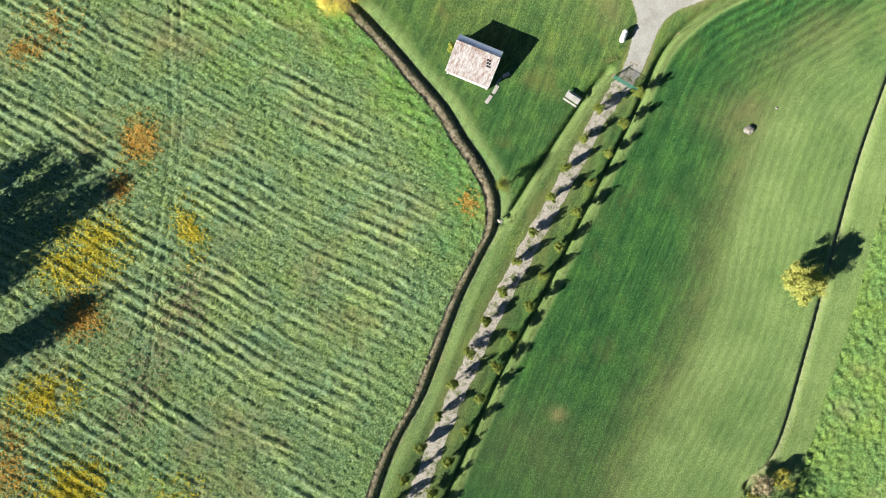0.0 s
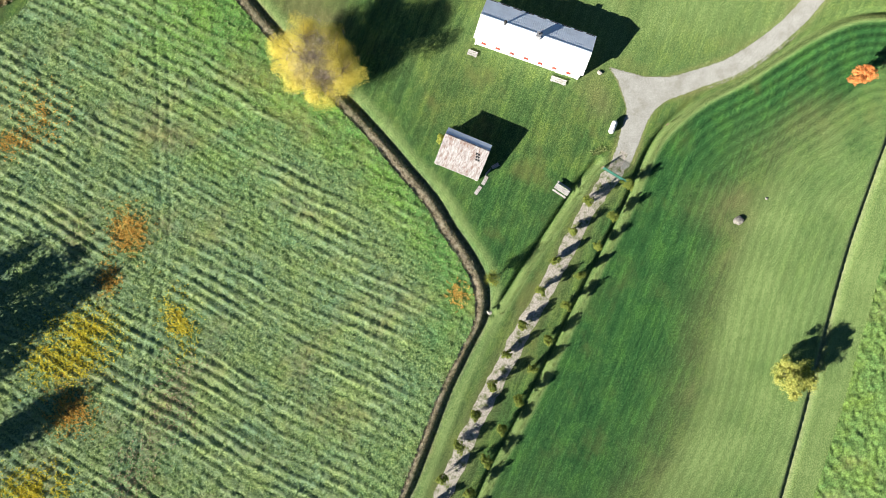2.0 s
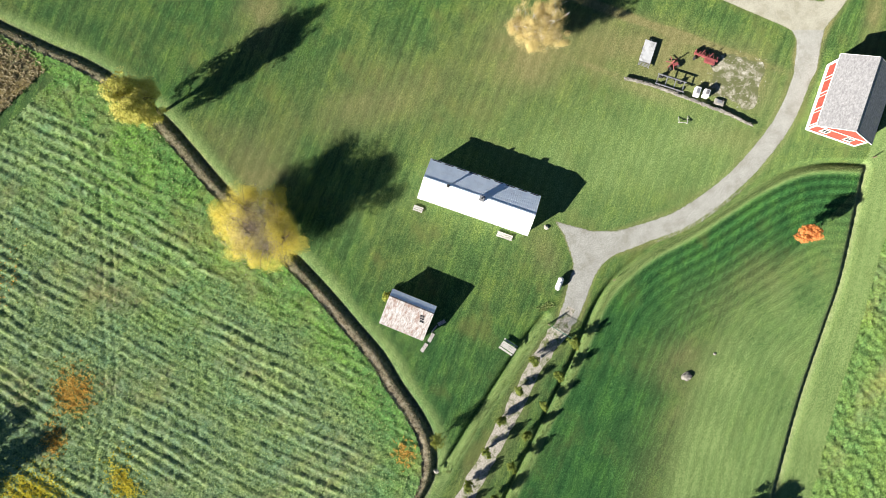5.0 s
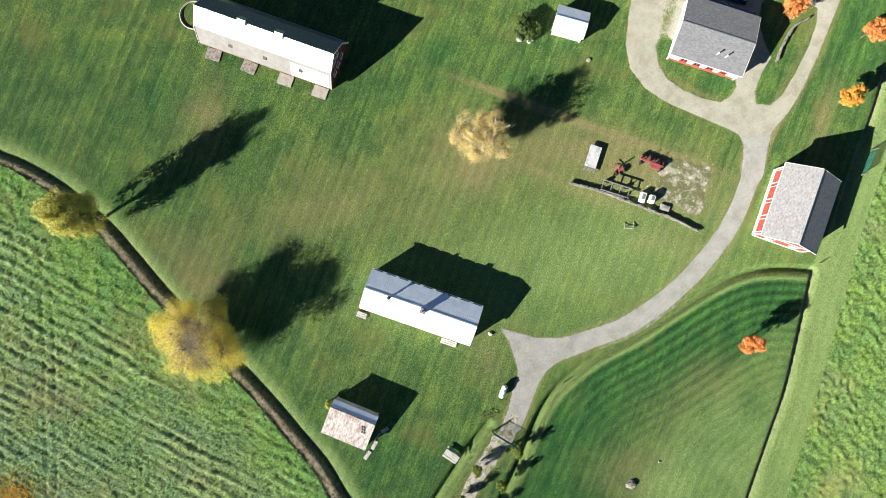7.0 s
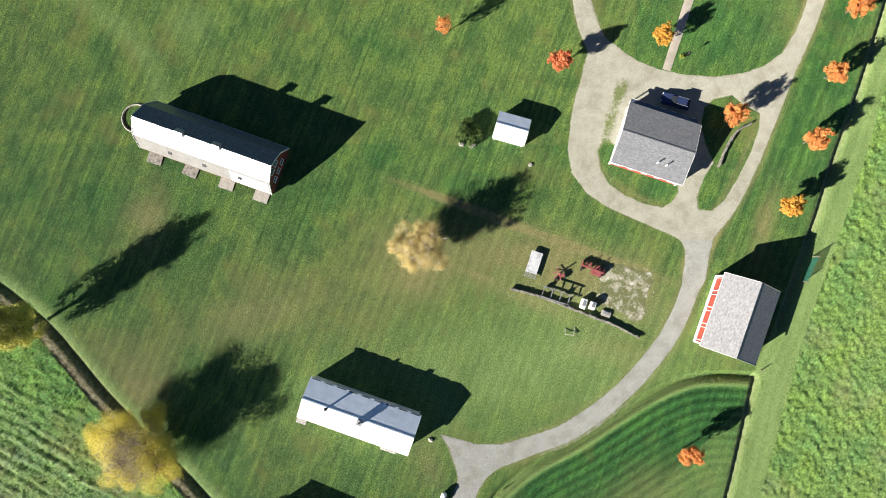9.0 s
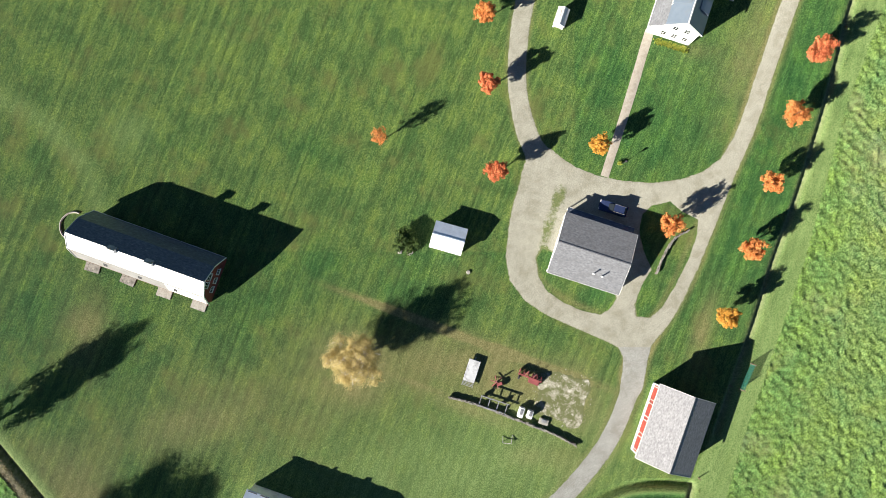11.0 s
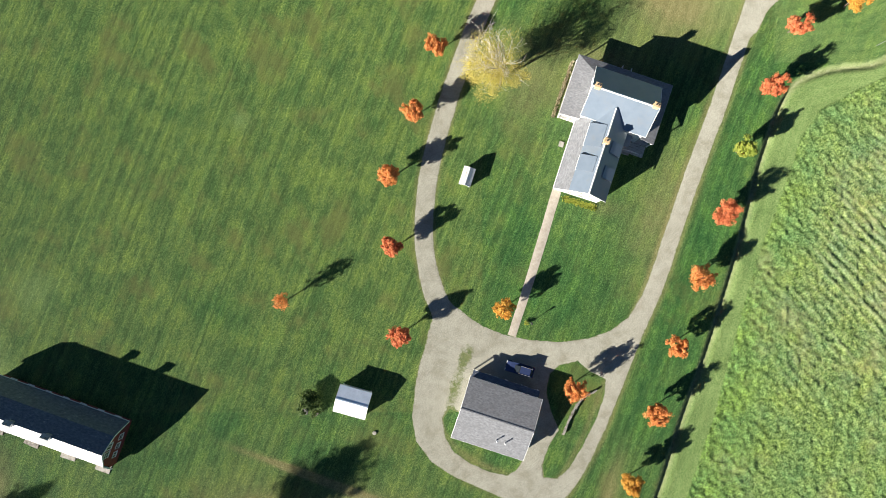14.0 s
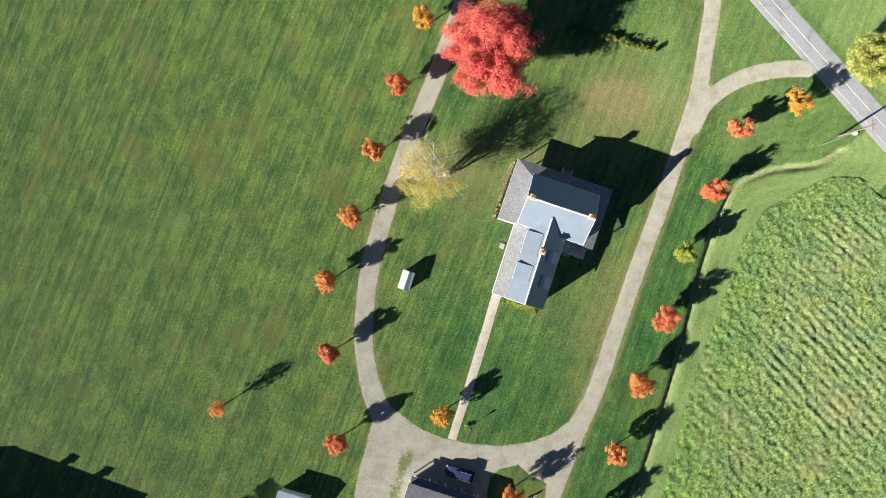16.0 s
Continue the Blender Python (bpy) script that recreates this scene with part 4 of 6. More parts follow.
def gabled(ob, half_long, south, north, eave_s, eave_n, ridge, wall_mat, roof_s, roof_n, over=0.35, seams=(0, 0), ridge_at=0.0, trim=WHITE, cap=None):
    """Four walls, two roof sides, a ridge cap and trim for a building whose ridge runs along its own x."""
    hl = half_long
    gable = [(0, eave_s), ((ridge_at + south) / (south + north), ridge), (1, eave_n)]
    side_wall(ob, wall_mat, (-hl, -south), (hl, -south), [(0, eave_s), (1, eave_s)])
    side_wall(ob, wall_mat, (hl, north), (-hl, north), [(0, eave_n), (1, eave_n)])
    side_wall(ob, wall_mat, (hl, -south + 0.2), (hl, north - 0.2), gable)
    side_wall(ob, wall_mat, (-hl, north - 0.2), (-hl, -south + 0.2), [(1 - f, h) for f, h in gable[::-1]])
    g = hl + over
    ds, dn = (ridge - eave_s) / (south + ridge_at), (ridge - eave_n) / (north - ridge_at)
    lift = 0.14
    sy, ny = -south - over, north + over
    sz, nz = eave_s - ds * over + lift, eave_n - dn * over + lift
    rz = ridge + lift
    roof_side(ob, roof_s, [(-g, sy, sz), (g, sy, sz), (g, ridge_at, rz), (-g, ridge_at, rz)], seams=seams[0])
    roof_side(ob, roof_n, [(g, ny, nz), (-g, ny, nz), (-g, ridge_at, rz), (g, ridge_at, rz)], seams=seams[1])
    bm = bmesh.new()
    slab(bm, [(-g - 0.02, ridge_at - 0.18, rz - ds * 0.18 + 0.05), (g + 0.02, ridge_at - 0.18, rz - ds * 0.18 + 0.05), (g + 0.02, ridge_at, rz + 0.05), (-g - 0.02, ridge_at, rz + 0.05)], 0.03)
    slab(bm, [(g + 0.02, ridge_at + 0.18, rz - dn * 0.18 + 0.05), (-g - 0.02, ridge_at + 0.18, rz - dn * 0.18 + 0.05), (-g - 0.02, ridge_at, rz + 0.05), (g + 0.02, ridge_at, rz + 0.05)], 0.03)
    part("ridge_cap", bm, cap or roof_n, ob)
    for s in (-1, 1):
        part("bargeboard", board(bmesh.new(), (s * (g + 0.03), sy, sz - 0.1), (s * (g + 0.03), ridge_at, rz - 0.1), 0.05, 0.2), trim, ob)
        part("bargeboard", board(bmesh.new(), (s * (g + 0.03), ny, nz - 0.1), (s * (g + 0.03), ridge_at, rz - 0.1), 0.05, 0.2), trim, ob)
    for y, z in ((sy, sz), (ny, nz)):
        part("fascia", board(bmesh.new(), (-g, y, z - 0.12), (g, y, z - 0.12), 0.06, 0.18), trim, ob)
    for cx in (-hl, hl):
        for cy, h in ((-south, eave_s), (north, eave_n)):
            part("corner_board", box(bmesh.new(), 0.22, 0.22, h - 0.15, cx, cy, 0), trim, ob)


def chimney(parent, x, y, z, high, wide, mat=None, deep=None):
    deep = deep or wide
    bm = bmesh.new()
    box(bm, wide, deep, high, x, y, z)
    box(bm, wide + 0.12, deep + 0.12, 0.14, x, y, z + high - 0.2)
    ch = part("chimney", bm, mat or BRICK, parent, "yellow brick chimney" if mat is None else "")
    for s in ((-1, 1) if wide > 0.8 else (0,)):
        part("flue", tube(bmesh.new(), (x + s * wide * 0.22, y, z + high), (x + s * wide * 0.22, y, z + high + 0.25), 0.13), DARK, ch, "dark flue pot")
    return ch


# the long white-roofed barn
wb = thing("white_barn", 15.3, 48.55, 0, -19.0, "long low barn with white ribbed metal roof, its north side tinted sky blue", "barn")
gabled(wb, 8.75, 2.95, 2.95, 3.45, 3.45, 4.65, WHITE, WHITE_METAL, SKYLIT_METAL, 0.35, (56, 56))
for i in range(9):
    part("snow_guard", box(bmesh.new(), 1.45, 0.14, 0.06, -8.1 + i * 2.03, 3.17, 3.5), DARK, wb, "dark gutter piece along the eave")
chimney(wb, 0.45, -0.35, 4.4, 1.35, 0.75, STEEL)
part("vent_pipe", tube(tube(bmesh.new(), (-5.1, -0.2, 4.5), (-5.1, -0.2, 5.5), 0.16), (-5.1, -0.2, 5.5), (-5.1, -0.2, 5.8), 0.3, 0.1), DARK, wb, "dark metal roof vent")
for i in range(7):
    window(wb, -7.4 + i * 2.4, -2.95, 1.35, 180, 0.62, 0.42, RED)
door(wb, 8.75, 0, 0, -90, 2.8, 2.6, WHITE)
door(wb, 5.8, -2.95, 0, 180, 1.2, 2.0, WHITE)

# the big gambrel barn
bb = thing("gambrel_barn", -8.55, 90.8, 0, -19.5, "long red barn with patched gambrel roof and vents", "barn")
HL, EV, KN, RG = 11.0, (3.7, 2.1), (2.5, 4.9), 6.9
profile = [(0, EV[1]), (0.16, KN[1]), (0.5, RG), (0.84, KN[1]), (1, EV[1])]
side_wall(bb, OLD_RED, (-HL, -EV[0]), (HL, -EV[0]), [(0, EV[1]), (1, EV[1])])
side_wall(bb, OLD_RED, (HL, EV[0]), (-HL, EV[0]), [(0, EV[1]), (1, EV[1])])
side_wall(bb, OLD_RED, (HL, -EV[0] + 0.2), (HL, EV[0] - 0.2), profile, label="dark red boarded gable wall")
side_wall(bb, OLD_RED, (-HL, EV[0] - 0.2), (-HL, -EV[0] + 0.2), profile, label="dark red boarded gable wall")
G2 = HL + 0.3
# north side: worn roofing, with the sky's blue painted into its shaded slopes
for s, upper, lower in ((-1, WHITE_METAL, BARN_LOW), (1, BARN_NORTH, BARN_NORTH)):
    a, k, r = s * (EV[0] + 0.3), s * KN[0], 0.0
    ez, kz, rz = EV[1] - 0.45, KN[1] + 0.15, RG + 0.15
    roof_side(bb, upper, [(-G2, k, kz), (G2, k, kz), (G2, r, rz), (-G2, r, rz)], 0.12, 0 if s > 0 else 30, label="worn dark roof slope tinted with sky blue" if s > 0 else "bright white metal roof slope")
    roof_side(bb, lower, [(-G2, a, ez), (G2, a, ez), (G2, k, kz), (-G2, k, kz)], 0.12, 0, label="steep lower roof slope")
    for e in (-1, 1):
        bm = bmesh.new()
        board(bm, (e * (G2 + 0.03), a, ez), (e * (G2 + 0.03), k, kz), 0.05, 0.22)
        board(bm, (e * (G2 + 0.03), k, kz), (e * (G2 + 0.03), r, rz), 0.05, 0.22)
        part("bargeboard", bm, WHITE, bb)
    part("eave_board", board(bmesh.new(), (-G2, a, ez - 0.1), (G2, a, ez - 0.1), 0.1, 0.16), WHITE if s > 0 else BROWN_WOOD, bb)
for x0, x1 in ((-10.9, -5.6), (-3.4, 2.4), (4.5, 10.9)):
    k = [(x0, -3.98, 1.72), (x1, -3.98, 1.72), (x1, -2.75, 4.5), (x0, -2.75, 4.5)]
    roof_side(bb, WHITE_METAL if x0 > 0 else BARN_LOW, k, 0.02, name="roof_sheet", label="newer sheet on the lower roof")
for x in (-3.3, 2.7):
    v = part("roof_vent", box(bmesh.new(), 0.8, 0.8, 1.0, x, 0, RG - 0.1), STEEL, bb, "square sheet metal ridge ventilator")
    bm = bmesh.new()
    slab(bm, [(x - 0.65, -0.6, RG + 0.8), (x + 0.65, -0.6, RG + 0.8), (x + 0.65, 0, RG + 1.35), (x - 0.65, 0, RG + 1.35)], 0.05)
    slab(bm, [(x + 0.65, 0.6, RG + 0.8), (x - 0.65, 0.6, RG + 0.8), (x - 0.65, 0, RG + 1.35), (x + 0.65, 0, RG + 1.35)], 0.05)
    part("vent_roof", bm, STEEL, v)
for x in (-5.6, 0.2, 6.2):
    bm = bmesh.new()
    slab(bm, [(x - 0.3, -3.5, 3.3), (x + 0.3, -3.5, 3.3), (x + 0.3, -2.9, 3.95), (x - 0.3, -2.9, 3.95)], 0.05)
    part("roof_hatch", bm, DARK, bb, "small dark roof hatch")
for y in (-0.7, 0.7):
    window(bb, HL + 0.02, y, 4.3, -90, 1.1, 1.4)
for y in (-1.5, 0, 1.5):
    window(bb, HL + 0.02, y, 1.6, -90, 1.0, 1.0)
for i in range(7):
    window(bb, -9 + i * 3, EV[0] + 0.02, 0.7, 0, 1.0, 0.8)
for i, x in enumerate((-9.2, -3.0, 3.3, 9.3)):
    t = tagged(part("ramp_slab", box(bmesh.new(), 2.5, 1.9, 0.16, 0, 0, 0, bevel=0.04), CONCRETE if i > 1 else STONE), "weathered concrete slab at the barn doors" if i > 1 else "rough stone ramp at the barn doors", "slab", "barn door slabs")
    t.matrix_basis = bb.matrix_basis @ pose(x, -4.75, 0, 0, 0, (3, -4, 1, 0)[i])
ring = bmesh.new()
for i in range(28):
    a0, a1 = radians(70 + i * 8.5), radians(70 + (i + 1) * 8.5)
    tube(ring, (2.3 * math.cos(a0), 2.3 * math.sin(a0), 0.12), (2.3 * math.cos(a1), 2.3 * math.sin(a1), 0.12), 0.16, sides=5)
silo = tagged(part("silo_ring", ring, CONCRETE), "old round concrete silo footing in the grass", "footing")
silo.matrix_basis = pose(-22.0, 95.9, 0)

# the garage with grey shingles
ga = thing("garage", 62.0, 91.55, 0, -17.9, "white and red garage with grey shingled gable roof", "garage")
gabled(ga, 5.6, 4.7, 4.7, 2.75, 2.75, 3.95, WHITE, SHINGLE, SHINGLE, 0.35)
for x in (0.9, 2.3):
    bm = tube(bmesh.new(), (x, -3.1, 3.0), (x, -3.1, 4.1), 0.09)
    tube(bm, (x, -3.1, 4.1), (x, -3.1, 4.25), 0.16, 0.05)
    part("vent_pipe", bm, WHITE, ga, "white vent pipe on the roof")
roof_side(ga, BARN_NORTH, [(5.4, 6.0, 1.85), (-5.7, 6.0, 1.85), (-5.7, 4.75, 2.15), (5.4, 4.75, 2.15)], 0.1, name="lean_to_roof", label="dark low lean-to roof")
for i in range(5):
    part("post", box(bmesh.new(), 0.14, 0.14, 1.7, -5.5 + i * 2.7, 5.85, 0), WHITE, ga)
for i in range(7):
    part("trim_board", box(bmesh.new(), 0.6, 0.06, 0.08, -5.2 + i * 1.65, 6.05, 1.8), WHITE, ga)
for x in (-3.3, -1.1, 1.1, 3.3):
    window(ga, x, -4.72, 1.0, 180, 1.1, 1.0, RED)
for y in (-2.6, 0, 2.6):
    window(ga, -5.62, y, 1.0, 90, 0.9, 1.0)
part("siding", box(bmesh.new(), 11.1, 0.06, 0.45, 0, -4.73, 0.12), RED, ga, "red boards along the foot of the wall")
door(ga, 5.62, -2.5, 0, -90, 2.6, 2.2, WHITE)
door(ga, 5.62, 1.2, 0, -90, 2.6, 2.2, WHITE)

# the red barn with a pale slate roof
rb = thing("red_barn", 74.55, 63.95, 0, 70.6, "red barn with white trim and pale slate roof", "barn")
gabled(rb, 5.6, 4.1, 4.1, 3.9, 3.9, 6.4, RED, SLATE, SLATE, 0.45)
for i in range(4):
    door(rb, -4.1 + i * 2.75, 4.12, 0, 0, 2.0, 2.7, RED)
for y in (-2.0, 2.0):
    window(rb, -5.62, y, 1.2, 90, 1.2, 1.2)
    window(rb, 5.62, y, 1.2, -90, 1.2, 1.2)
for z, h in ((0, 0.85), (2.95, 0.32)):
    part("trim_board", box(bmesh.new(), 11.2, 0.08, h, 0, 4.24, z), WHITE, rb)
    part("trim_board", box(bmesh.new(), 0.08, 8.0, h * 0.6, -5.72, 0, z), WHITE, rb)

# the small white shed
ws = thing("white_shed", 39.15, 94.0, 0, -15.5, "small white shed with bright metal roof", "shed")
gabled(ws, 2.3, 1.9, 1.9, 2.2, 2.2, 3.0, WHITE, WHITE_METAL, SKYLIT_METAL, 0.3, (18, 0))
door(ws, 2.32, 0.3, 0, -90, 1.1, 1.95, WHITE)
window(ws, 0, -1.92, 0.9, 180, 0.8, 0.7)

# the rusty shed
rsd = thing("rusty_shed", 4.1, 30.05, 0, -22.0, "small weathered shed with rusty sheet-metal saltbox roof", "shed")
gabled(rsd, 3.45, 2.7, 2.7, 1.9, 2.9, 3.35, OLD_WOOD, RUST, SKYLIT_METAL, 0.25, (12, 14), 1.7, OLD_WOOD, RUST)
for i in range(3):
    for j in range(2):
        y = 0.7 - 0.42 * i
        part("roof_hole", box(bmesh.new(), 0.27, 0.3, 0.02, 2.0 + 0.36 * j + 0.12 * i, y, 3.5 - (1.7 - y) * 0.33 + 0.06), DARK, rsd, "dark hole rusted through the roof")
door(rsd, 3.47, -0.2, 0, -90, 1.2, 1.8, OLD_WOOD)

# the small coop on the lawn
cp = thing("coop", 57.45, 130.0, 0, 72, "small grey wooden coop with pitched roof", "coop")
gabled(cp, 1.25, 0.75, 0.75, 1.7, 1.7, 2.15, OLD_WOOD, WHITE, OLD_WOOD, 0.2, (0, 0), 0.0, WHITE, WHITE)

# the farmhouse
ho = thing("farmhouse", 81.1, 141.0, 0, -18.8, "white farmhouse with blue-grey metal roof and porches", "house")
gabled(ho, 4.95, 3.7, 3.7, 5.9, 5.9, 8.5, WHITE, HOUSE_METAL, HOUSE_METAL, 0.35, (0, 0), 0.0, WHITE, WHITE)
for x in (-4.6, 4.6):
    chimney(ho, x, 0, 7.9, 1.7, 0.85, deep=0.7)
# porch roofs round three sides
U0, U1, N0, N1 = -8.2, 7.5, -4.0, 6.0
iz, oz = 4.0, 3.15
roof_side(ho, SHINGLE, [(U0, N1, oz), (U0, N0, oz), (-5.0, N0, iz), (-5.0, 3.75, iz)], 0.14, name="porch_roof", label="grey shingled porch roof")
roof_side(ho, SHINGLE, [(U1, N1, oz), (U0, N1, oz), (-5.0, 3.75, iz), (5.0, 3.75, iz)], 0.14, name="porch_roof", label="grey shingled porch roof")
roof_side(ho, SHINGLE, [(U1, N0, oz), (U1, N1, oz), (5.0, 3.75, iz), (5.0, N0, iz)], 0.14, name="porch_roof", label="grey shingled porch roof")
part("fascia", board(bmesh.new(), (U0, N0, oz - 0.1), (U0, N1, oz - 0.1), 0.06, 0.16), TRAILER, ho)
part("fascia", board(bmesh.new(), (U0, N1, oz - 0.1), (U1, N1, oz - 0.1), 0.06, 0.16), TRAILER, ho)
part("fascia", board(bmesh.new(), (U1, N0, oz - 0.1), (U1, N1, oz - 0.1), 0.06, 0.16), TRAILER, ho)
bm = bmesh.new()
slab(bm, [(U0, N0 - 0.02, oz), (-5.0, N0 - 0.02, iz), (-5.0, N0 - 0.02, oz - 0.3), (U0, N0 - 0.02, oz - 0.3)], 0.08)
part("porch_end", bm, WHITE, ho, "white boarded end of the porch roof")
for x in (-8.0, -6.4):
    for y in (-3.8, -0.5, 2.8, 5.8):
        if x < -7 or y == -3.8:
            part("porch_post", box(bmesh.new(), 0.16, 0.16, 3.0, x, y, 0.1), WHITE, ho)
for x in (-4.5, -1.5, 1.5, 4.5, 7.3):
    part("porch_post", box(bmesh.new(), 0.16, 0.16, 3.0, x, 5.8, 0.1), WHITE, ho)
for y in (-3.8, -0.6, 2.6):
    part("porch_post", box(bmesh.new(), 0.16, 0.16, 3.0, 7.3, y, 0.1), WHITE, ho)
part("porch_floor", box(bmesh.new(), 15.4, 9.7, 0.3, -0.35, 1.0, 0), OLD_WOOD, ho)
for x in (-3.4, -1.2, 1.2, 3.4):
    window(ho, x, 3.72, 4.4, 0, 0.95, 1.3)
    window(ho, x, 3.72, 1.2, 0, 0.95, 1.5)
for y in (-2.2, 2.2):
    for z in (1.2, 4.4):
        window(ho, 4.97, y, z, -90, 0.95, 1.4)
        window(ho, -4.97, y, z, 90, 0.95, 1.4)
window(ho, 2.6, -3.72, 4.3, 180, 0.95, 1.3)
window(ho, 3.9, -3.72, 1.2, 180, 0.95, 1.5)
# open porch by the kitchen, with a white rail
roof_side(ho, HOUSE_METAL, [(2.4, -5.6, 2.9), (3.9, -5.6, 2.9), (3.9, -3.75, 3.3), (2.4, -3.75, 3.3)], 0.1, name="porch_hood", label="small pale hood over the side door")
bm = bmesh.new()
for z in (0.5, 0.95):
    box(bm, 3.2, 0.06, 0.08, 5.3, -5.5, z)
for i in range(8):
    box(bm, 0.06, 0.06, 0.9, 3.75 + i * 0.44, -5.5, 0.1)
part("railing", bm, WHITE, ho, "white wooden porch railing")
part("porch_floor", box(bmesh.new(), 4.6, 1.8, 0.25, 4.9, -4.85, 0), OLD_WOOD, ho)
for x in (-0.6, 0.9):
    bm = bmesh.new()
    tube(bm, (x, 7.4, 0), (x, 7.4, 0.9), 0.04)
    tube(bm, (x, 6.2, 0.4), (x, 6.2, 1.1), 0.04)
    tube(bm, (x, 7.4, 0.9), (x, 6.2, 1.1), 0.07)
    part("handrail", bm, WHITE, ho, "white handrail at the front steps")
part("front_steps", box(box(bmesh.new(), 1.6, 0.7, 0.2, 0.15, 6.9, 0), 1.6, 0.45, 0.36, 0.15, 6.4, 0), CONCRETE, ho)

# its kitchen wing, lower and to the south
el = thing("kitchen_wing", 77.75, 132.9, 0, 72.0, "white house wing with metal roof, dormers and shingled lean-to", "house wing")
LE = 6.4
side_wall(el, WHITE, (-LE, -2.95), (LE, -2.95), [(0, 5.2), (1, 5.2)])
side_wall(el, WHITE, (LE, 4.4), (-LE, 4.4), [(0, 2.8), (1, 2.8)])
side_wall(el, WHITE, (-LE, 4.2), (-LE, -2.75), [(0, 2.9), (0.23, 4.9), (0.615, 7.45), (1, 5.3)], label="white clapboard gable with windows")
g = LE + 0.3
roof_side(el, HOUSE_METAL, [(-g, -3.25, 5.05), (LE - 0.6, -3.25, 5.05), (LE + 0.55, 0, 7.65), (-g, 0, 7.65)], 0.12, label="blue-grey metal roof slope")
roof_side(el, HOUSE_METAL, [(LE - 0.4, 2.75, 5.1), (-g, 2.75, 5.1), (-g, 0, 7.65), (LE + 0.55, 0, 7.65)], 0.12, label="blue-grey metal roof slope")
roof_side(el, SHINGLE, [(LE - 0.6, 4.8, 2.85), (-g, 4.8, 2.85), (-g, 2.7, 4.95), (LE - 0.6, 2.7, 4.95)], 0.14, label="grey shingled lean-to roof")
bm = board(bmesh.new(), (-g, 0.1, 7.72), (LE + 0.5, 0.1, 7.72), 0.22, 0.06)
part("ridge_cap", bm, WHITE, el)
part("fascia", board(bmesh.new(), (-g, 4.85, 2.75), (LE - 0.6, 4.85, 2.75), 0.1, 0.22), WHITE, el)
for a, b in (((-g - 0.03, -3.25, 4.97), (-g - 0.03, 0, 7.55)), ((-g - 0.03, 2.75, 5.0), (-g - 0.03, 0, 7.55)), ((-g - 0.03, 4.8, 2.77), (-g - 0.03, 2.7, 4.87))):
    part("bargeboard", board(bmesh.new(), a, b, 0.06, 0.22), WHITE, el)
for x0, x1 in ((-3.4, -0.9), (0.6, 4.2)):
    d = roof_side(el, HOUSE_METAL, [(x1, 2.85, 5.75), (x0, 2.85, 5.75), (x0, 0.5, 7.3), (x1, 0.5, 7.3)], 0.08, name="dormer", label="low shed dormer with white front")
    bm = bmesh.new()
    slab(bm, [(x0, 2.8, 5.7), (x1, 2.8, 5.7), (x1, 2.8, 5.0), (x0, 2.8, 5.0)], 0.08)
    part("dormer_front", bm, WHITE, d)
for x in (-3.6, 0.4):
    d = roof_side(el, HOUSE_METAL, [(x, -3.0, 5.75), (x + 1.9, -3.0, 5.75), (x + 1.9, -1.2, 6.85), (x, -1.2, 6.85)], 0.08, name="dormer", label="low shed dormer on the shaded side")
    part("dormer_front", box(bmesh.new(), 1.9, 0.08, 0.6, x + 0.95, -2.95, 5.15), WHITE, d)
chimney(el, 1.6, 0.0, 7.0, 1.5, 0.8)
for y, z in ((-1.6, 1.1), (0.2, 1.1), (2.0, 1.1), (-1.0, 3.7), (0.9, 3.7)):
    window(el, -LE - 0.02, y, z, 90, 0.9, 1.35)
for x in (-4.5, -1.5, 1.8):
    window(el, x, -2.97, 1.2, 180, 0.9, 1.4)
    window(el, x + 0.6, 4.42, 0.9, 0, 0.9, 1.3)
for x, y, w, label in ((3.3, -4.9, 1.5, "square concrete landing by the house"), (1.0, 5.4, 0.9, "pale stone step at the side door")):
    t = tagged(part("step", box(bmesh.new(), w, w * 0.9, 0.18, 0, 0, 0, bevel=0.03), CONCRETE), label, "step")
    t.matrix_basis = el.matrix_basis @ pose(x, y, 0)


# ---- trees and plants ----
def branch_points(rs, start, end, bend, n=5):
    a, b = np.array(start), np.array(end)
    side = rs.normal(size=3) * bend
    return [a + (b - a) * t + side * math.sin(math.pi * t) for t in np.linspace(0, 1, n)]


def wood(bm, pts, r0, r1, sides=6):
    """A tapered, bent limb along the points."""
    rings = []
    for i, p in enumerate(pts):
        d = Vector(pts[min(i + 1, len(pts) - 1)] - pts[max(i - 1, 0)]).normalized()
        q = d.to_track_quat("Z", "Y")
        r = r0 + (r1 - r0) * i / (len(pts) - 1)
        rings.append([bm.verts.new(Vector(p) + q @ Vector((r * math.cos(a), r * math.sin(a), 0)))
                      for a in (2 * math.pi * k / sides for k in range(sides))])
    for lo, hi in zip(rings[:-1], rings[1:]):
        for k in range(sides):
            bm.faces.new((lo[k], lo[(k + 1) % sides], hi[(k + 1) % sides], hi[k]))
    bm.faces.new(rings[0][::-1])
    bm.faces.new(rings[-1])


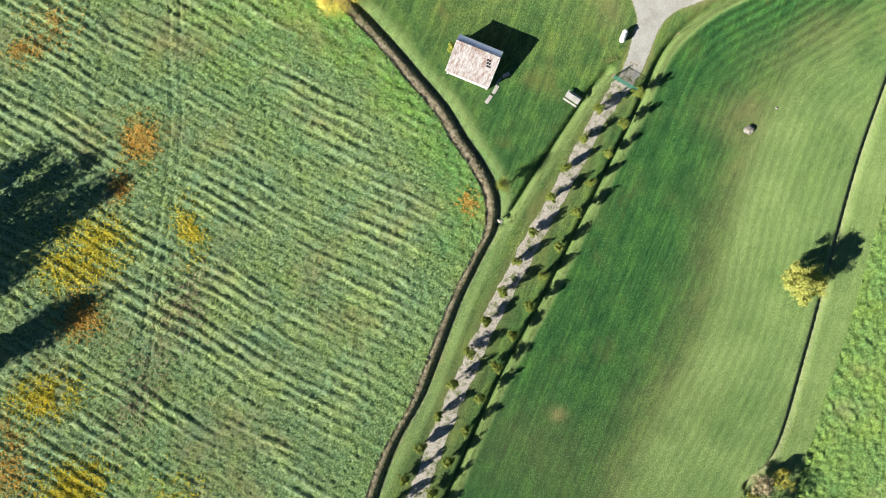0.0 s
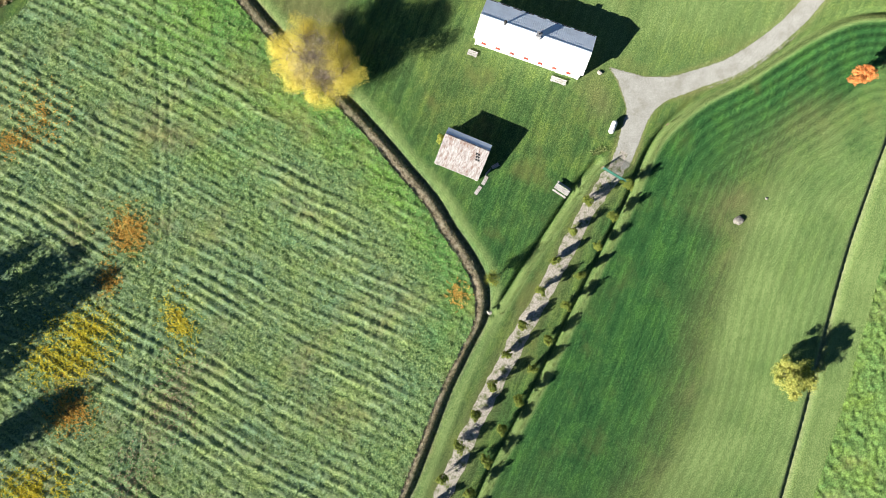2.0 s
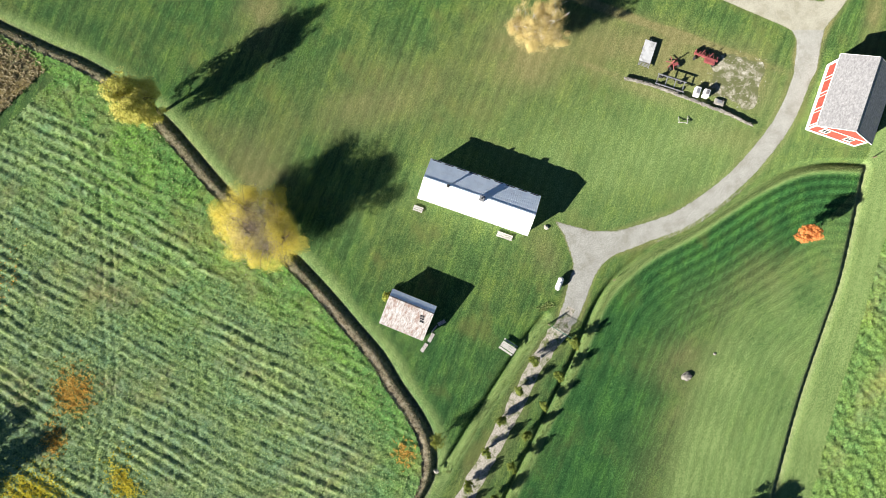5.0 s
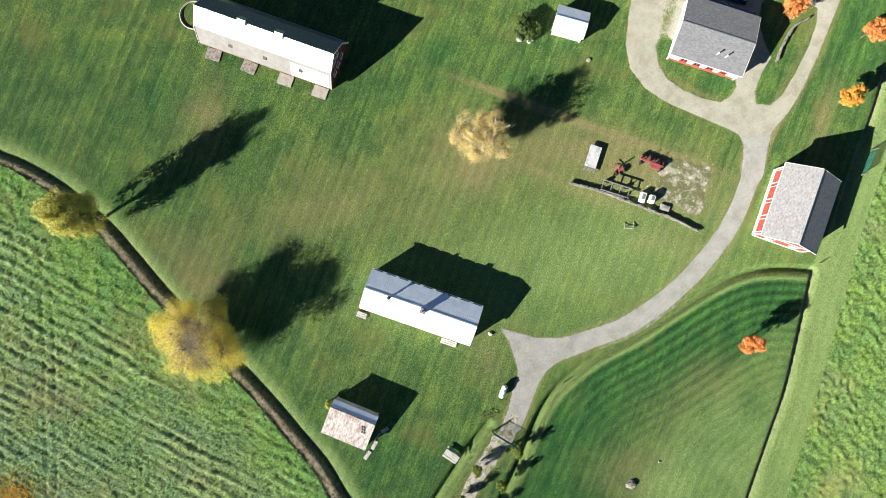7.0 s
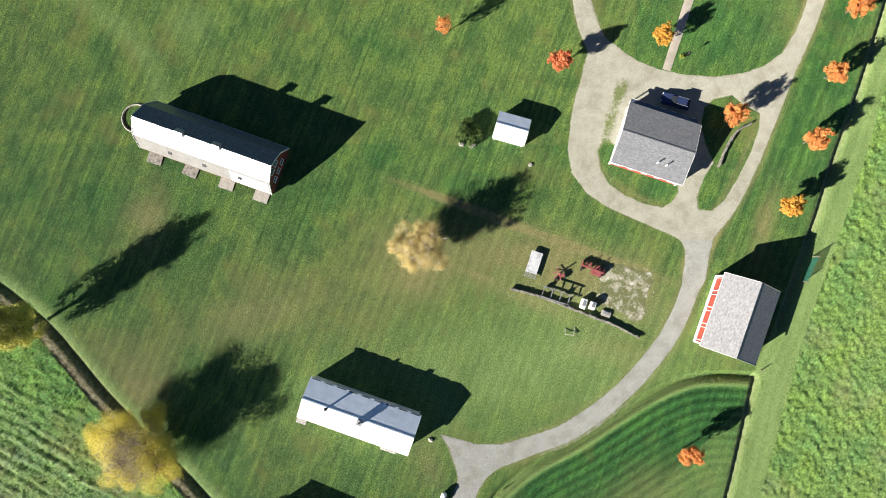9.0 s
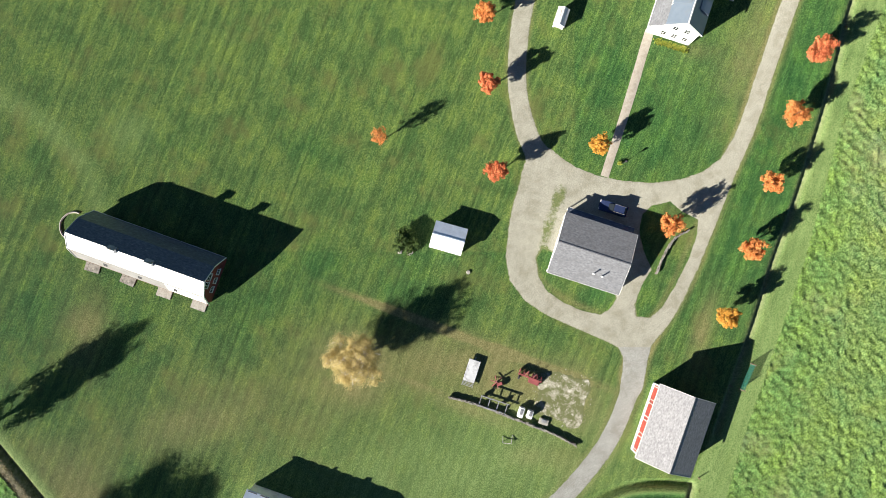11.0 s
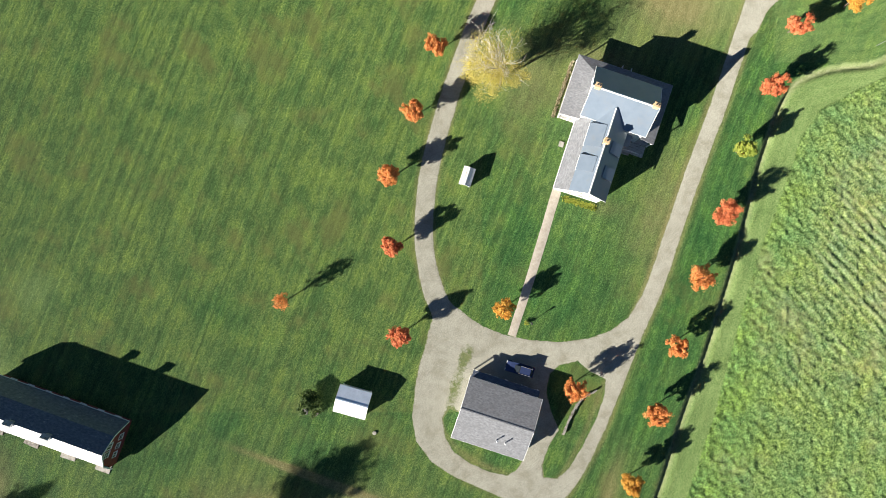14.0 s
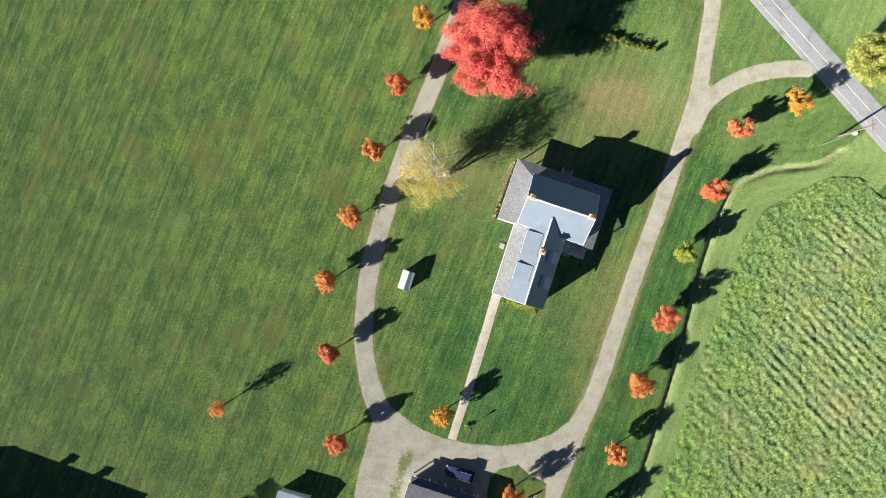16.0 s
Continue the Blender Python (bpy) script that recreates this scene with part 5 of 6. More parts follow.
def leaf_cloud(rs, places, outward, size):
    """Small folded leaves at the places, facing more or less outward and up."""
    n = len(places)
    nrm = outward + rs.normal(size=(n, 3)) * 0.55 + np.array((0, 0, 0.35))
    nrm /= np.linalg.norm(nrm, axis=1)[:, None]
    u = np.cross(nrm, rs.normal(size=(n, 3)))
    u /= np.linalg.norm(u, axis=1)[:, None] + 1e-9
    v = np.cross(nrm, u)
    s = (size * (0.6 + 0.8 * rs.rand(n)))[:, None]
    fold = nrm * s * 0.3
    verts = np.stack([places - u * s, places - v * s * 0.62 - fold, places + u * s, places + v * s * 0.62 - fold], axis=1).reshape(-1, 3)
    k = np.arange(n) * 4
    return verts, np.concatenate([np.stack([k, k + 1, k + 2], axis=1), np.stack([k, k + 2, k + 3], axis=1)])


def tree(x, y, high, radius, low, leaves, mat, seed, label, lobes=24, leaf=0.125, trunk=0.11, bark=BARK, limbs=7, flat=1.0, shell=0.45, name="tree",
         category="tree", group="", lean=(0, 0), stems=1, lobe_size=0.31, hollow=0.0, twigs=0, bias=None, bare=0, sub=7, taper=0.0, twig_size=0.14):
    """A tree: tapered trunk with bent limbs, and a crown of leaf clumps with an uneven outline. low: the height where the crown begins;
    sub: clumps of leaves on each bough; taper: how much the crown narrows towards its top."""
    rs = np.random.RandomState(seed)
    ob = thing(name, x, y, 0, rs.rand() * 0.01, label, category, group)
    cz, rz = (high + low) / 2, (high - low) / 2
    lean = np.array((*lean, 0.0))
    size = np.array((radius, radius, rz))

    def narrow(p):
        """Draws the crown in towards its top."""
        f = 1 - taper * np.clip((p[..., 2] - low) / (high - low), 0, 1)
        q = p - lean
        return np.stack([q[..., 0] * f, q[..., 1] * f, q[..., 2]], axis=-1) + lean

    bm = bmesh.new()
    centres = []
    for i in range(lobes):
        d = rs.normal(size=3)
        d /= np.linalg.norm(d)
        r = 0.30 + 0.42 * rs.rand() ** 0.7
        if flat < 1 and d[2] < 0:
            d[2] *= flat
        centres.append((narrow(d * r * size + np.array((0, 0, cz)) + lean), (lobe_size + 0.16 * rs.rand())))
    for k in range(stems):
        base = np.array((0.0, 0, -0.05)) + (rs.normal(size=3) * (0.35, 0.35, 0) if stems > 1 else 0)
        top = np.array((0, 0, cz + rz * 0.45)) + lean + (rs.normal(size=3) * (radius * 0.35, radius * 0.35, 0.3) if stems > 1 else 0)
        wood(bm, branch_points(rs, base, top, 0.03 * high, 6), trunk, trunk * 0.25)
        for c, s in centres[k::stems][:limbs]:
            f = 0.35 + 0.5 * rs.rand()
            start = base + (top - base) * f * (low / max(top[2], 0.1) + 0.4)
            wood(bm, branch_points(rs, start, c, 0.07 * radius, 5), trunk * 0.45, trunk * 0.1, 5)
    for c, s in centres if twigs else ():
        for k in range(twigs):
            e = rs.normal(size=3) * size * s * 0.5 + np.array((0, 0, 0.25))
            wood(bm, branch_points(rs, c, c + e, 0.06 * radius, 3), trunk * twig_size, trunk * twig_size * 0.35, 4)
    part("trunk", bm, bark, ob)
    places, out = [], []
    for c, s in centres:
        m = max(4, leaves // (lobes * sub))
        for k in range(sub):
            d = rs.normal(size=3)
            d /= np.linalg.norm(d)
            heart = c + d * (0.55 + 0.45 * rs.rand()) * s * size * (1, 1, 0.85)
            e = rs.normal(size=(m, 3))
            e /= np.linalg.norm(e, axis=1)[:, None]
            r = (shell + (1 - shell) * rs.rand(m) ** 0.5)[:, None] * (0.7 + 0.6 * rs.rand(m))[:, None]
            places.append(heart + e * r * s * (0.36 + 0.22 * rs.rand()) * (size * 0.7 + size.mean() * 0.3))
            out.append(0.7 * e + 0.5 * d)
    p = np.concatenate(places)
    rho = np.hypot(p[:, 0] - lean[0], p[:, 1] - lean[1]) / radius
    keep = (p[:, 2] > 0.25) & (rs.rand(len(p)) < np.clip(rho, 0.02, 1) ** hollow)
    if bias:
        keep &= rs.rand(len(p)) < np.clip(0.45 + (p[:, 0] * bias[0] + p[:, 1] * bias[1]) / radius, 0.06, 1)
    verts, faces = leaf_cloud(rs, p[keep], np.concatenate(out)[keep], leaf)
    crown = new("crown", fast_mesh("crown", verts, faces, mat))
    crown.parent = ob
    if bare:
        q = rs.normal(size=(bare, 3)) * np.array((0.29 * radius, 0.29 * radius, 0.3 * rz)) + np.array((0, 0, cz + 0.3 * rz))
        verts, faces = leaf_cloud(rs, q, rs.normal(size=(bare, 3)), 0.1)
        tips = new("inner_crown", fast_mesh("inner_crown", verts, faces, TWIG))
        tips.parent = ob
        tagged(tips, "grey-brown bare twigs")
    return ob


# young maples along the loop drive
for i, (x, y, m, tint) in enumerate(((60.1, 171.4, L_GOLD, "golden"), (56.2, 161.1, L_RED, "red-orange"), (52.2, 150.6, L_ORANGE, "orange"), (48.9, 140.2, L_ORANGE, "orange"),
                                     (44.9, 129.9, L_ORANGE, "orange"), (45.5, 118.7, L_RED, "bright red"), (46.6, 104.7, L_RED, "red-orange"))):
    tree(x, y, 5.9, 2.0, 1.7, 5600, m, 20 + i, "young maple with %s autumn leaves on the lawn" % tint, name="maple", category="maple tree", group="maples along the loop drive", lobes=22, lobe_size=0.26, sub=6)
# young maples along the east ditch
for i, (x, y, m, tint, r) in enumerate(((119.6, 158.2, L_GOLD, "golden yellow", 2.0), (110.3, 154.0, L_RED, "mottled red and green", 1.9), (106.0, 144.0, L_RED, "red", 2.1),
                                        (101.5, 134.2, L_LIME, "still yellow-green", 1.7), (98.2, 123.9, L_RED, "red-orange", 2.2), (94.2, 113.8, L_ORANGE, "orange", 2.1),
                                        (90.5, 102.9, L_ORANGE, "orange", 1.95), (86.9, 92.2, L_ORANGE, "orange", 2.0), (83.0, 81.5, L_GOLD, "orange-gold", 1.75))):
    tree(x, y, 5.6 + 0.4 * (i % 3), r * 1.08, 1.5, 5600, m, 40 + i, "young maple with %s leaves beside the ditch" % tint, name="maple", category="maple tree", group="maples along the ditch", lobes=22, lobe_size=0.26, sub=6)
tree(63.3, 108.8, 5.4, 1.95, 1.7, 3400, L_GOLD, 60, "young maple with golden-orange leaves at the footpath", name="maple", category="maple tree", lobes=22, lobe_size=0.26, sub=6)
tree(74.2, 96.2, 6.0, 2.2, 1.7, 3800, L_ORANGE, 61, "young maple with deep orange leaves by the garage", name="maple", category="maple tree", lobes=24, lobe_size=0.26, sub=6)
tree(66.9, 42.9, 5.8, 2.1, 1.5, 3600, L_ORANGE, 62, "young maple with thinning rust-red leaves in the paddock", name="maple", category="maple tree", shell=0.2, lobes=24, lobe_size=0.24, sub=6)
tree(28.0, 110.0, 6.0, 1.5, 1.6, 900, L_ORANGE, 63, "thin sapling with sparse rust-orange leaves", name="sapling", category="tree", shell=0.1, limbs=12)

tree(8.9, 10.6, 4.6, 1.6, 0.9, 420, L_LANE, 64, "small thin tree at the ditch corner", name="sapling", category="tree", shell=0.1, limbs=10, trunk=0.07)

# the great crimson maple
tree(71.0, 165.3, 13.5, 8.1, 2.6, 84000, L_CRIMSON, 70, "large crimson maple with a broad dense crown", lobes=60, leaf=0.135, sub=8, trunk=0.42, limbs=14, name="maple", category="maple tree", lobe_size=0.21)
# the big yellow tree on the ditch
tree(-18.4, 43.3, 10.2, 6.8, 0.5, 140000, L_YELLOW, 71, "broad tree with yellow leaves thinning in the middle", lobes=20, sub=9, leaf=0.088, trunk=0.34, limbs=18, stems=3, shell=0.35, lobe_size=0.34, hollow=1.5, twigs=14, bare=9000)
# the tall pale tree further up the ditch
tree(-36.5, 62.6, 15.6, 4.6, 0.4, 34000, L_OCHRE, 72, "tall narrow tree with sparse yellow-green leaves", lobes=40, leaf=0.13, trunk=0.28, limbs=30, shell=0.1, lobe_size=0.25, taper=0.55, twigs=3, hollow=0.5)
# the many-stemmed straw-coloured tree in the lawn
tree(24.7, 75.0, 9.6, 5.7, 0.8, 56000, L_STRAW, 73, "many-stemmed tree with pale straw-yellow leaves", lobes=36, leaf=0.068, trunk=0.16, limbs=9, stems=5, shell=0.1, lobe_size=0.22, bark=BIRCH, twigs=6, sub=8)
# the nearly bare birch by the house
tree(63.9, 147.3, 13.2, 6.3, 2.0, 30000, L_BIRCH, 74, "tall birch, nearly bare, white limbs and few yellow leaves", lobes=60, leaf=0.078, trunk=0.22, limbs=16, stems=4, shell=0.05, lobe_size=0.28, bark=BIRCH, twigs=4, bias=(-0.15, -0.75), name="birch", category="birch tree", lean=(-2.6, -0.9), twig_size=0.09, sub=5)
# trees at the road and at the paddock's edge
tree(132.3, 165.6, 9.0, 5.5, 0.8, 20000, L_PALE, 75, "roadside tree with thinning yellow-green leaves", lobes=26, leaf=0.14, trunk=0.2, limbs=10, stems=2, lobe_size=0.22, lean=(-1.4, -0.8), shell=0.1)
tree(55.8, -4.6, 7.0, 4.0, 0.6, 13000, L_PALE, 76, "loose young tree with yellow-green leaves at the ditch", lobes=34, leaf=0.12, trunk=0.16, limbs=26, shell=0.05, lobe_size=0.2)
for i, (x, y, h, r, m) in enumerate(((50.2, -36.6, 2.6, 2.2, L_HAY), (53.2, -35.6, 3.2, 2.0, L_OLIVE), (47.6, -39.6, 2.8, 2.2, L_OLIVE), (51.5, -40.2, 4.5, 2.6, L_DARK))):
    tree(x, y, h, r, 0.2, 1500, m, 80 + i, "tangled dry scrub in the corner of the field", lobes=14, trunk=0.07, name="shrub", category="shrub", group="scrub in the field corner")
# tall trees west of the field, whose shadows fall across the crop
for i, (x, y, h) in enumerate(((-79.5, -6.5, 17), (-83.5, -2.0, 17), (-88, -9.5, 19), (-90, -0.5, 16), (-78.8, -22.5, 16.3), (-86, -26, 17), (-93, -19, 18))):
    tree(x, y, h, 4.2, 0.6, 2600, L_DARK, 90 + i, "tall dark conifer beyond the field", lobes=44, leaf=0.26, trunk=0.3, limbs=30, taper=0.55, lobe_size=0.24, sub=4, name="tree", category="conifer", group="trees beyond the field")

# two rows of young trees beside the lane
FIRST_L, LAST_L, FIRST_R, LAST_R = Vector((24.1, 23.0)), Vector((-6.4, -35.8)), Vector((28.0, 20.6)), Vector((0.5, -33.0))
for side, a, b in (("west", FIRST_L, LAST_L), ("east", FIRST_R, LAST_R)):
    for i in range(-1 if side == "east" else 0, 14):
        p = a.lerp(b, i / (12 if side == "west" else 11))
        rs = random.Random(i * 7 + len(side))
        tree(p.x + rs.uniform(-0.15, 0.15), p.y + rs.uniform(-0.2, 0.2), 3.7 + rs.uniform(-0.35, 0.35), 1.1 + rs.uniform(-0.1, 0.14), 0.1, 1700, L_LANE_TREE, 120 + i + 40 * len(side),
             "small upright young tree with yellow-green leaves", lobes=11, sub=4, taper=0.4, leaf=0.10, trunk=0.05, limbs=6, name="young_tree", category="young tree", group="young trees along the lane", lobe_size=0.36)

# bushes
tree(67.0, 106.3, 0.8, 0.55, 0.05, 420, L_LIME, 202, "small low shrub at the foot of the lamp post", lobes=7, leaf=0.08, trunk=0.03, name="bush", category="bush")
tree(32.2, 93.4, 2.7, 2.4, 0.1, 3600, L_DARK, 200, "round dark green bush beside the white shed", lobes=18, leaf=0.15, trunk=0.08, name="bush", category="bush")
tree(0.4, 33.0, 1.8, 0.9, 0.1, 700, L_LIME, 201, "small leafy bush against the rusty shed", lobes=8, trunk=0.05, name="bush", category="bush")
for i in range(14):
    f = i / 13
    tree(84.1 + 13.5 * f, 171.4 - 4.1 * f, 1.3, 0.58, 0.05, 900, L_LANE_TREE if i > 4 else L_DARK, 210 + i, "clipped round green shrub in a hedge row", lobes=7, leaf=0.075, trunk=0.04,
         name="shrub", category="shrub", group="clipped hedge row", lobe_size=0.55)
rsn = np.random.RandomState(4)
for name, x0, y0, x1, y1, n, wide, high, m, label in (
        ("flower_bed", 71.5, 139.9, 74.8, 149.2, 420, 0.45, 0.2, L_HAY, "narrow bed of rust-coloured plants along the porch"),
        ("flower_bed", 73.2, 126.6, 78.3, 125.0, 340, 0.9, 0.24, L_LIME, "bed of yellow-green plants below the gable"),
        ("weeds", 24.9, 30.6, 27.2, 31.6, 70, 1.0, 0.2, L_GRASS, "dead weeds beside the gate")):
    t = rsn.rand(n)
    tufts(name, x0 + (x1 - x0) * t + wide * (rsn.rand(n) - 0.5), y0 + (y1 - y0) * t + wide * (rsn.rand(n) - 0.5), np.zeros(n), high * (0.6 + 0.7 * rsn.rand(n)), 6, m, label, "plants")


# crops and weeds on the fields, long grass on the banks
def scatter(poly, n, seed, lo=(-76, -44), hi=(140, 152)):
    rs = np.random.RandomState(seed)
    a, b = np.maximum(poly.min(axis=0), lo), np.minimum(poly.max(axis=0), hi)
    x, y = a[0] + (b[0] - a[0]) * rs.rand(n), a[1] + (b[1] - a[1]) * rs.rand(n)
    k = inside(x, y, poly)
    return x[k], y[k], rs.rand(k.sum())


x, y, r = scatter(FIELD_WEST, 180000, 11)
z = west_height(x, y)
keep = r < 0.22 + 1.5 * (z - 0.06)
x, y, z, r = x[keep], y[keep], z[keep], np.random.RandomState(1).rand(keep.sum())
tufts("crop_plants", x, y, z - 0.03, 0.075 + 0.10 * r, 4, L_CROP, "uneven green crop plants in rows", "crop", 0.95, 0.36)
x, y, r = scatter(FIELD_EAST, 170000, 12)
z = east_height(x, y)
keep = r < 0.42 + 1.6 * (z - 0.06)
x, y, z, r = x[keep], y[keep], z[keep], np.random.RandomState(2).rand(keep.sum())
tufts("crop_plants", x, y, z - 0.03, 0.055 + 0.08 * r, 4, L_CROP_EAST, "bright green crop plants in rows", "crop", 0.95, 0.36)
x, y, r = scatter(DRY_WEST, 9000, 13)
tufts("dead_grass", x, y, dry_height(x, y), 0.15 + 0.2 * r, 5, L_HAY, "brown dead grass on the stubble field", "grass", 0.7, 0.2)


def weeds(x, y, rx, ry, turn, n, mat, label, seed, high=0.34):
    rs = np.random.RandomState(seed)
    u, v = rs.normal(size=n) * 0.58 * rx, rs.normal(size=n) * 0.58 * ry
    c, s = math.cos(radians(turn)), math.sin(radians(turn))
    px, py = x + u * c - v * s, y + u * s + v * c
    thick = value_noise(px, py, 2.2, 3) + 0.4 * rs.rand(n) > 0.55
    px, py, n = px[thick], py[thick], int(thick.sum())
    tufts("weeds", px, py, west_height(px, py), high * (0.6 + 0.7 * rs.rand(n)), 6, mat, label, "weeds", 0.8, 0.3)


for i, (x, y, rx, ry, t, n, m, label) in enumerate((
        (-49.7, 17.6, 2.8, 3.4, 0, 420, L_WEED_O, "patch of orange-brown weeds in the field"), (-52.6, 10.2, 1.8, 2.4, 0, 160, L_WEED_O, "thin orange-brown weeds in the field"),
        (-58.0, -1.0, 6.2, 4.4, 30, 1500, L_WEED_Y, "broad patch of bright yellow goldenrod"), (-41.3, 3.2, 2.2, 4.6, 10, 330, L_WEED_Y, "thin yellow weeds in the crop"),
        (-58.5, -11, 3.4, 3.5, 40, 420, L_WEED_O, "brown weeds between the crop rows"), (-63.5, -23.8, 4.6, 3.0, 10, 700, L_WEED_Y, "patch of yellow goldenrod"),
        (-59.0, -38.4, 5.2, 3.8, 20, 900, L_WEED_Y, "patch of yellow and orange weeds"), (-68.5, 31.8, 2.4, 2.0, 0, 220, L_WEED_O, "patch of orange-brown weeds"),
        (-64.0, 37, 4.0, 5.0, 0, 160, L_WEED_O, "thin orange-brown weeds"), (3.7, 7.9, 1.4, 1.8, 0, 130, L_WEED_O, "orange weeds at the ditch"),
        (-69.0, -34, 3.5, 8, 10, 420, L_WEED_O, "yellow and orange weeds at the field's edge"), (-41.5, -39, 3.5, 3, 0, 200, L_WEED_Y, "yellow weeds in the crop"),
        (-49, -24, 4, 9, -15, 260, L_HAY, "dry brown plants in the crop"), (-42.5, -9, 4, 7, -15, 240, L_HAY, "dry brown plants in the crop"))):
    weeds(x, y, rx, ry, t, int(n * 2.7), m, label, 300 + i, 0.16)

for name, line, lo, hi, n, size, m, label, dense in (
        ("dead_grass", DITCH_WEST, -2.7, -0.5, 30, 0.12, L_HAY, "brown dead grass along the ditch", 5),
        ("long_grass", ROW_EAST, -1.1, 0.1, 40, 0.09, L_GRASS, "unmown strip of tall pale grass", 6),
        ("long_grass", ROW_WEST, -1.1, 0.1, 40, 0.09, L_GRASS, "unmown strip of tall pale grass", 6),
        ("headland_grass", DITCH_EAST, -8.5, -1.0, 55, 0.07, L_GRASS, "uneven pale grass on the headland", 3),
        ("headland_grass", DITCH_NORTH, -6.5, -1.0, 50, 0.07, L_GRASS, "uneven pale grass on the headland", 3),
        ("long_grass", DITCH_EAST, -1.5, -0.6, 10, 0.1, L_GRASS, "pale long grass beside the narrow ditch", 5),
        ("long_grass", DITCH_NORTH, -1.6, -0.6, 10, 0.1, L_GRASS, "pale long grass beside the narrow ditch", 5)):
    x, y, r = along(line, lo, hi, n, len(label) + len(line))
    tufts(name, x, y, land_height(x, y), size * (0.6 + 0.7 * r), dense, m, label, "grass", 0.6, 0.2)


# ---- things ----
def tank(x, y, turn):
    ob = thing("propane_tank", x, y, 0, turn, "white propane tank on short legs", "tank")
    bm = bmesh.new()
    prof = [(-1.15, 0.02), (-1.1, 0.2), (-0.95, 0.38), (-0.75, 0.46), (0.75, 0.46), (0.95, 0.38), (1.1, 0.2), (1.15, 0.02)]
    rings = [[bm.verts.new((px, r * math.cos(a), 0.78 + r * math.sin(a))) for a in (2 * math.pi * k / 16 for k in range(16))] for px, r in prof]
    for lo, hi in zip(rings[:-1], rings[1:]):
        for k in range(16):
            bm.faces.new((lo[k], lo[(k + 1) % 16], hi[(k + 1) % 16], hi[k]))
    part("vessel", bm, WHITE, ob)
    part("dome", tube(bmesh.new(), (0, 0, 1.18), (0, 0, 1.42), 0.18, 0.15, 12), WHITE, ob)
    for sx in (-0.6, 0.6):
        part("leg", box(bmesh.new(), 0.14, 0.7, 0.4, sx, 0, 0), STEEL, ob)


tank(28.3, 34.9, 68)


def picnic_table(x, y, turn):
    ob = thing("picnic_table", x, y, 0, turn, "weathered grey wooden picnic table on the lawn", "table")
    for i in range(5):
        part("plank", box(bmesh.new(), 2.5, 0.17, 0.05, 0, -0.38 + 0.19 * i, 0.72), OLD_WOOD, ob)
    for s in (-1, 1):
        part("bench", box(bmesh.new(), 2.5, 0.28, 0.05, 0, s * 0.78, 0.42), OLD_WOOD, ob)
        bm = bmesh.new()
        board(bm, (s * 0.85, -0.75, 0.02), (s * 0.85, -0.25, 0.7), 0.05, 0.1)
        board(bm, (s * 0.85, 0.75, 0.02), (s * 0.85, 0.25, 0.7), 0.05, 0.1)
        box(bm, 0.05, 1.7, 0.1, s * 0.85, 0, 0.34)
        part("leg_frame", bm, OLD_WOOD, ob)


picnic_table(20.1, 24.75, -33)


def field_gate(x0, y0, x1, y1, label, bars=6, high=1.5, mesh=False):
    """A tubular farm gate between two posts."""
    d = Vector((x1 - x0, y1 - y0))
    w = d.length
    ob = thing("field_gate", x0, y0, 0, math.degrees(math.atan2(d.y, d.x)), label, "gate")
    for i in range(bars):
        z = 0.25 + (high - 0.25) * i / (bars - 1)
        part("rail", tube(bmesh.new(), (0.05, 0, z), (w - 0.05, 0, z), 0.042), GREEN_PAINT, ob)
    for i in range(4 if not mesh else 9):
        f = 0.05 + (w - 0.1) * i / (3 if not mesh else 8)
        part("upright", tube(bmesh.new(), (f, 0.03, 0.2), (f, 0.03, high + 0.03), 0.045), GREEN_PAINT, ob)
    for f in (-0.1, w + 0.1):
        part("post", tube(bmesh.new(), (f, 0, -0.1), (f, 0, high + 0.35), 0.1, 0.08), BROWN_WOOD, ob)
    return ob


field_gate(26.7, 28.3, 30.7, 25.9, "green tubular farm gate across the lane")
field_gate(86.4, 69.8, 88.2, 73.7, "green tubular gate beside the red barn", 7, 1.6, True)
for x, y, h in ((37.2, 35.5, 1.1), (79.6, 55.4, 0.9), (84.7, 70.3, 1.2)):
    p = tagged(part("fence_post", tube(bmesh.new(), (0, 0, -0.05), (0, 0, h), 0.09, 0.075), BROWN_WOOD), "weathered wooden fence post", "post", "fence posts")
    p.matrix_basis = pose(x, y, 0)


def boulder(x, y, size, label, mat, seed, name="boulder", flat=0.6):
    bm = bmesh.new()
    bmesh.ops.create_icosphere(bm, subdivisions=2, radius=size)
    rs = random.Random(seed)
    off = Vector((rs.random() * 9, rs.random() * 9, rs.random() * 9))
    for v in bm.verts:
        k = 1 + 0.5 * noise.noise(v.co / size * 1.1 + off)
        v.co = Vector((v.co.x * k, v.co.y * k * 0.8, max(v.co.z * k * flat, -size * 0.1)))
    ob = tagged(part(name, bm, mat), label, name.replace("_", " "))
    ob.matrix_basis = pose(x, y, 0.08 * size, 0, 0, rs.random() * 180)


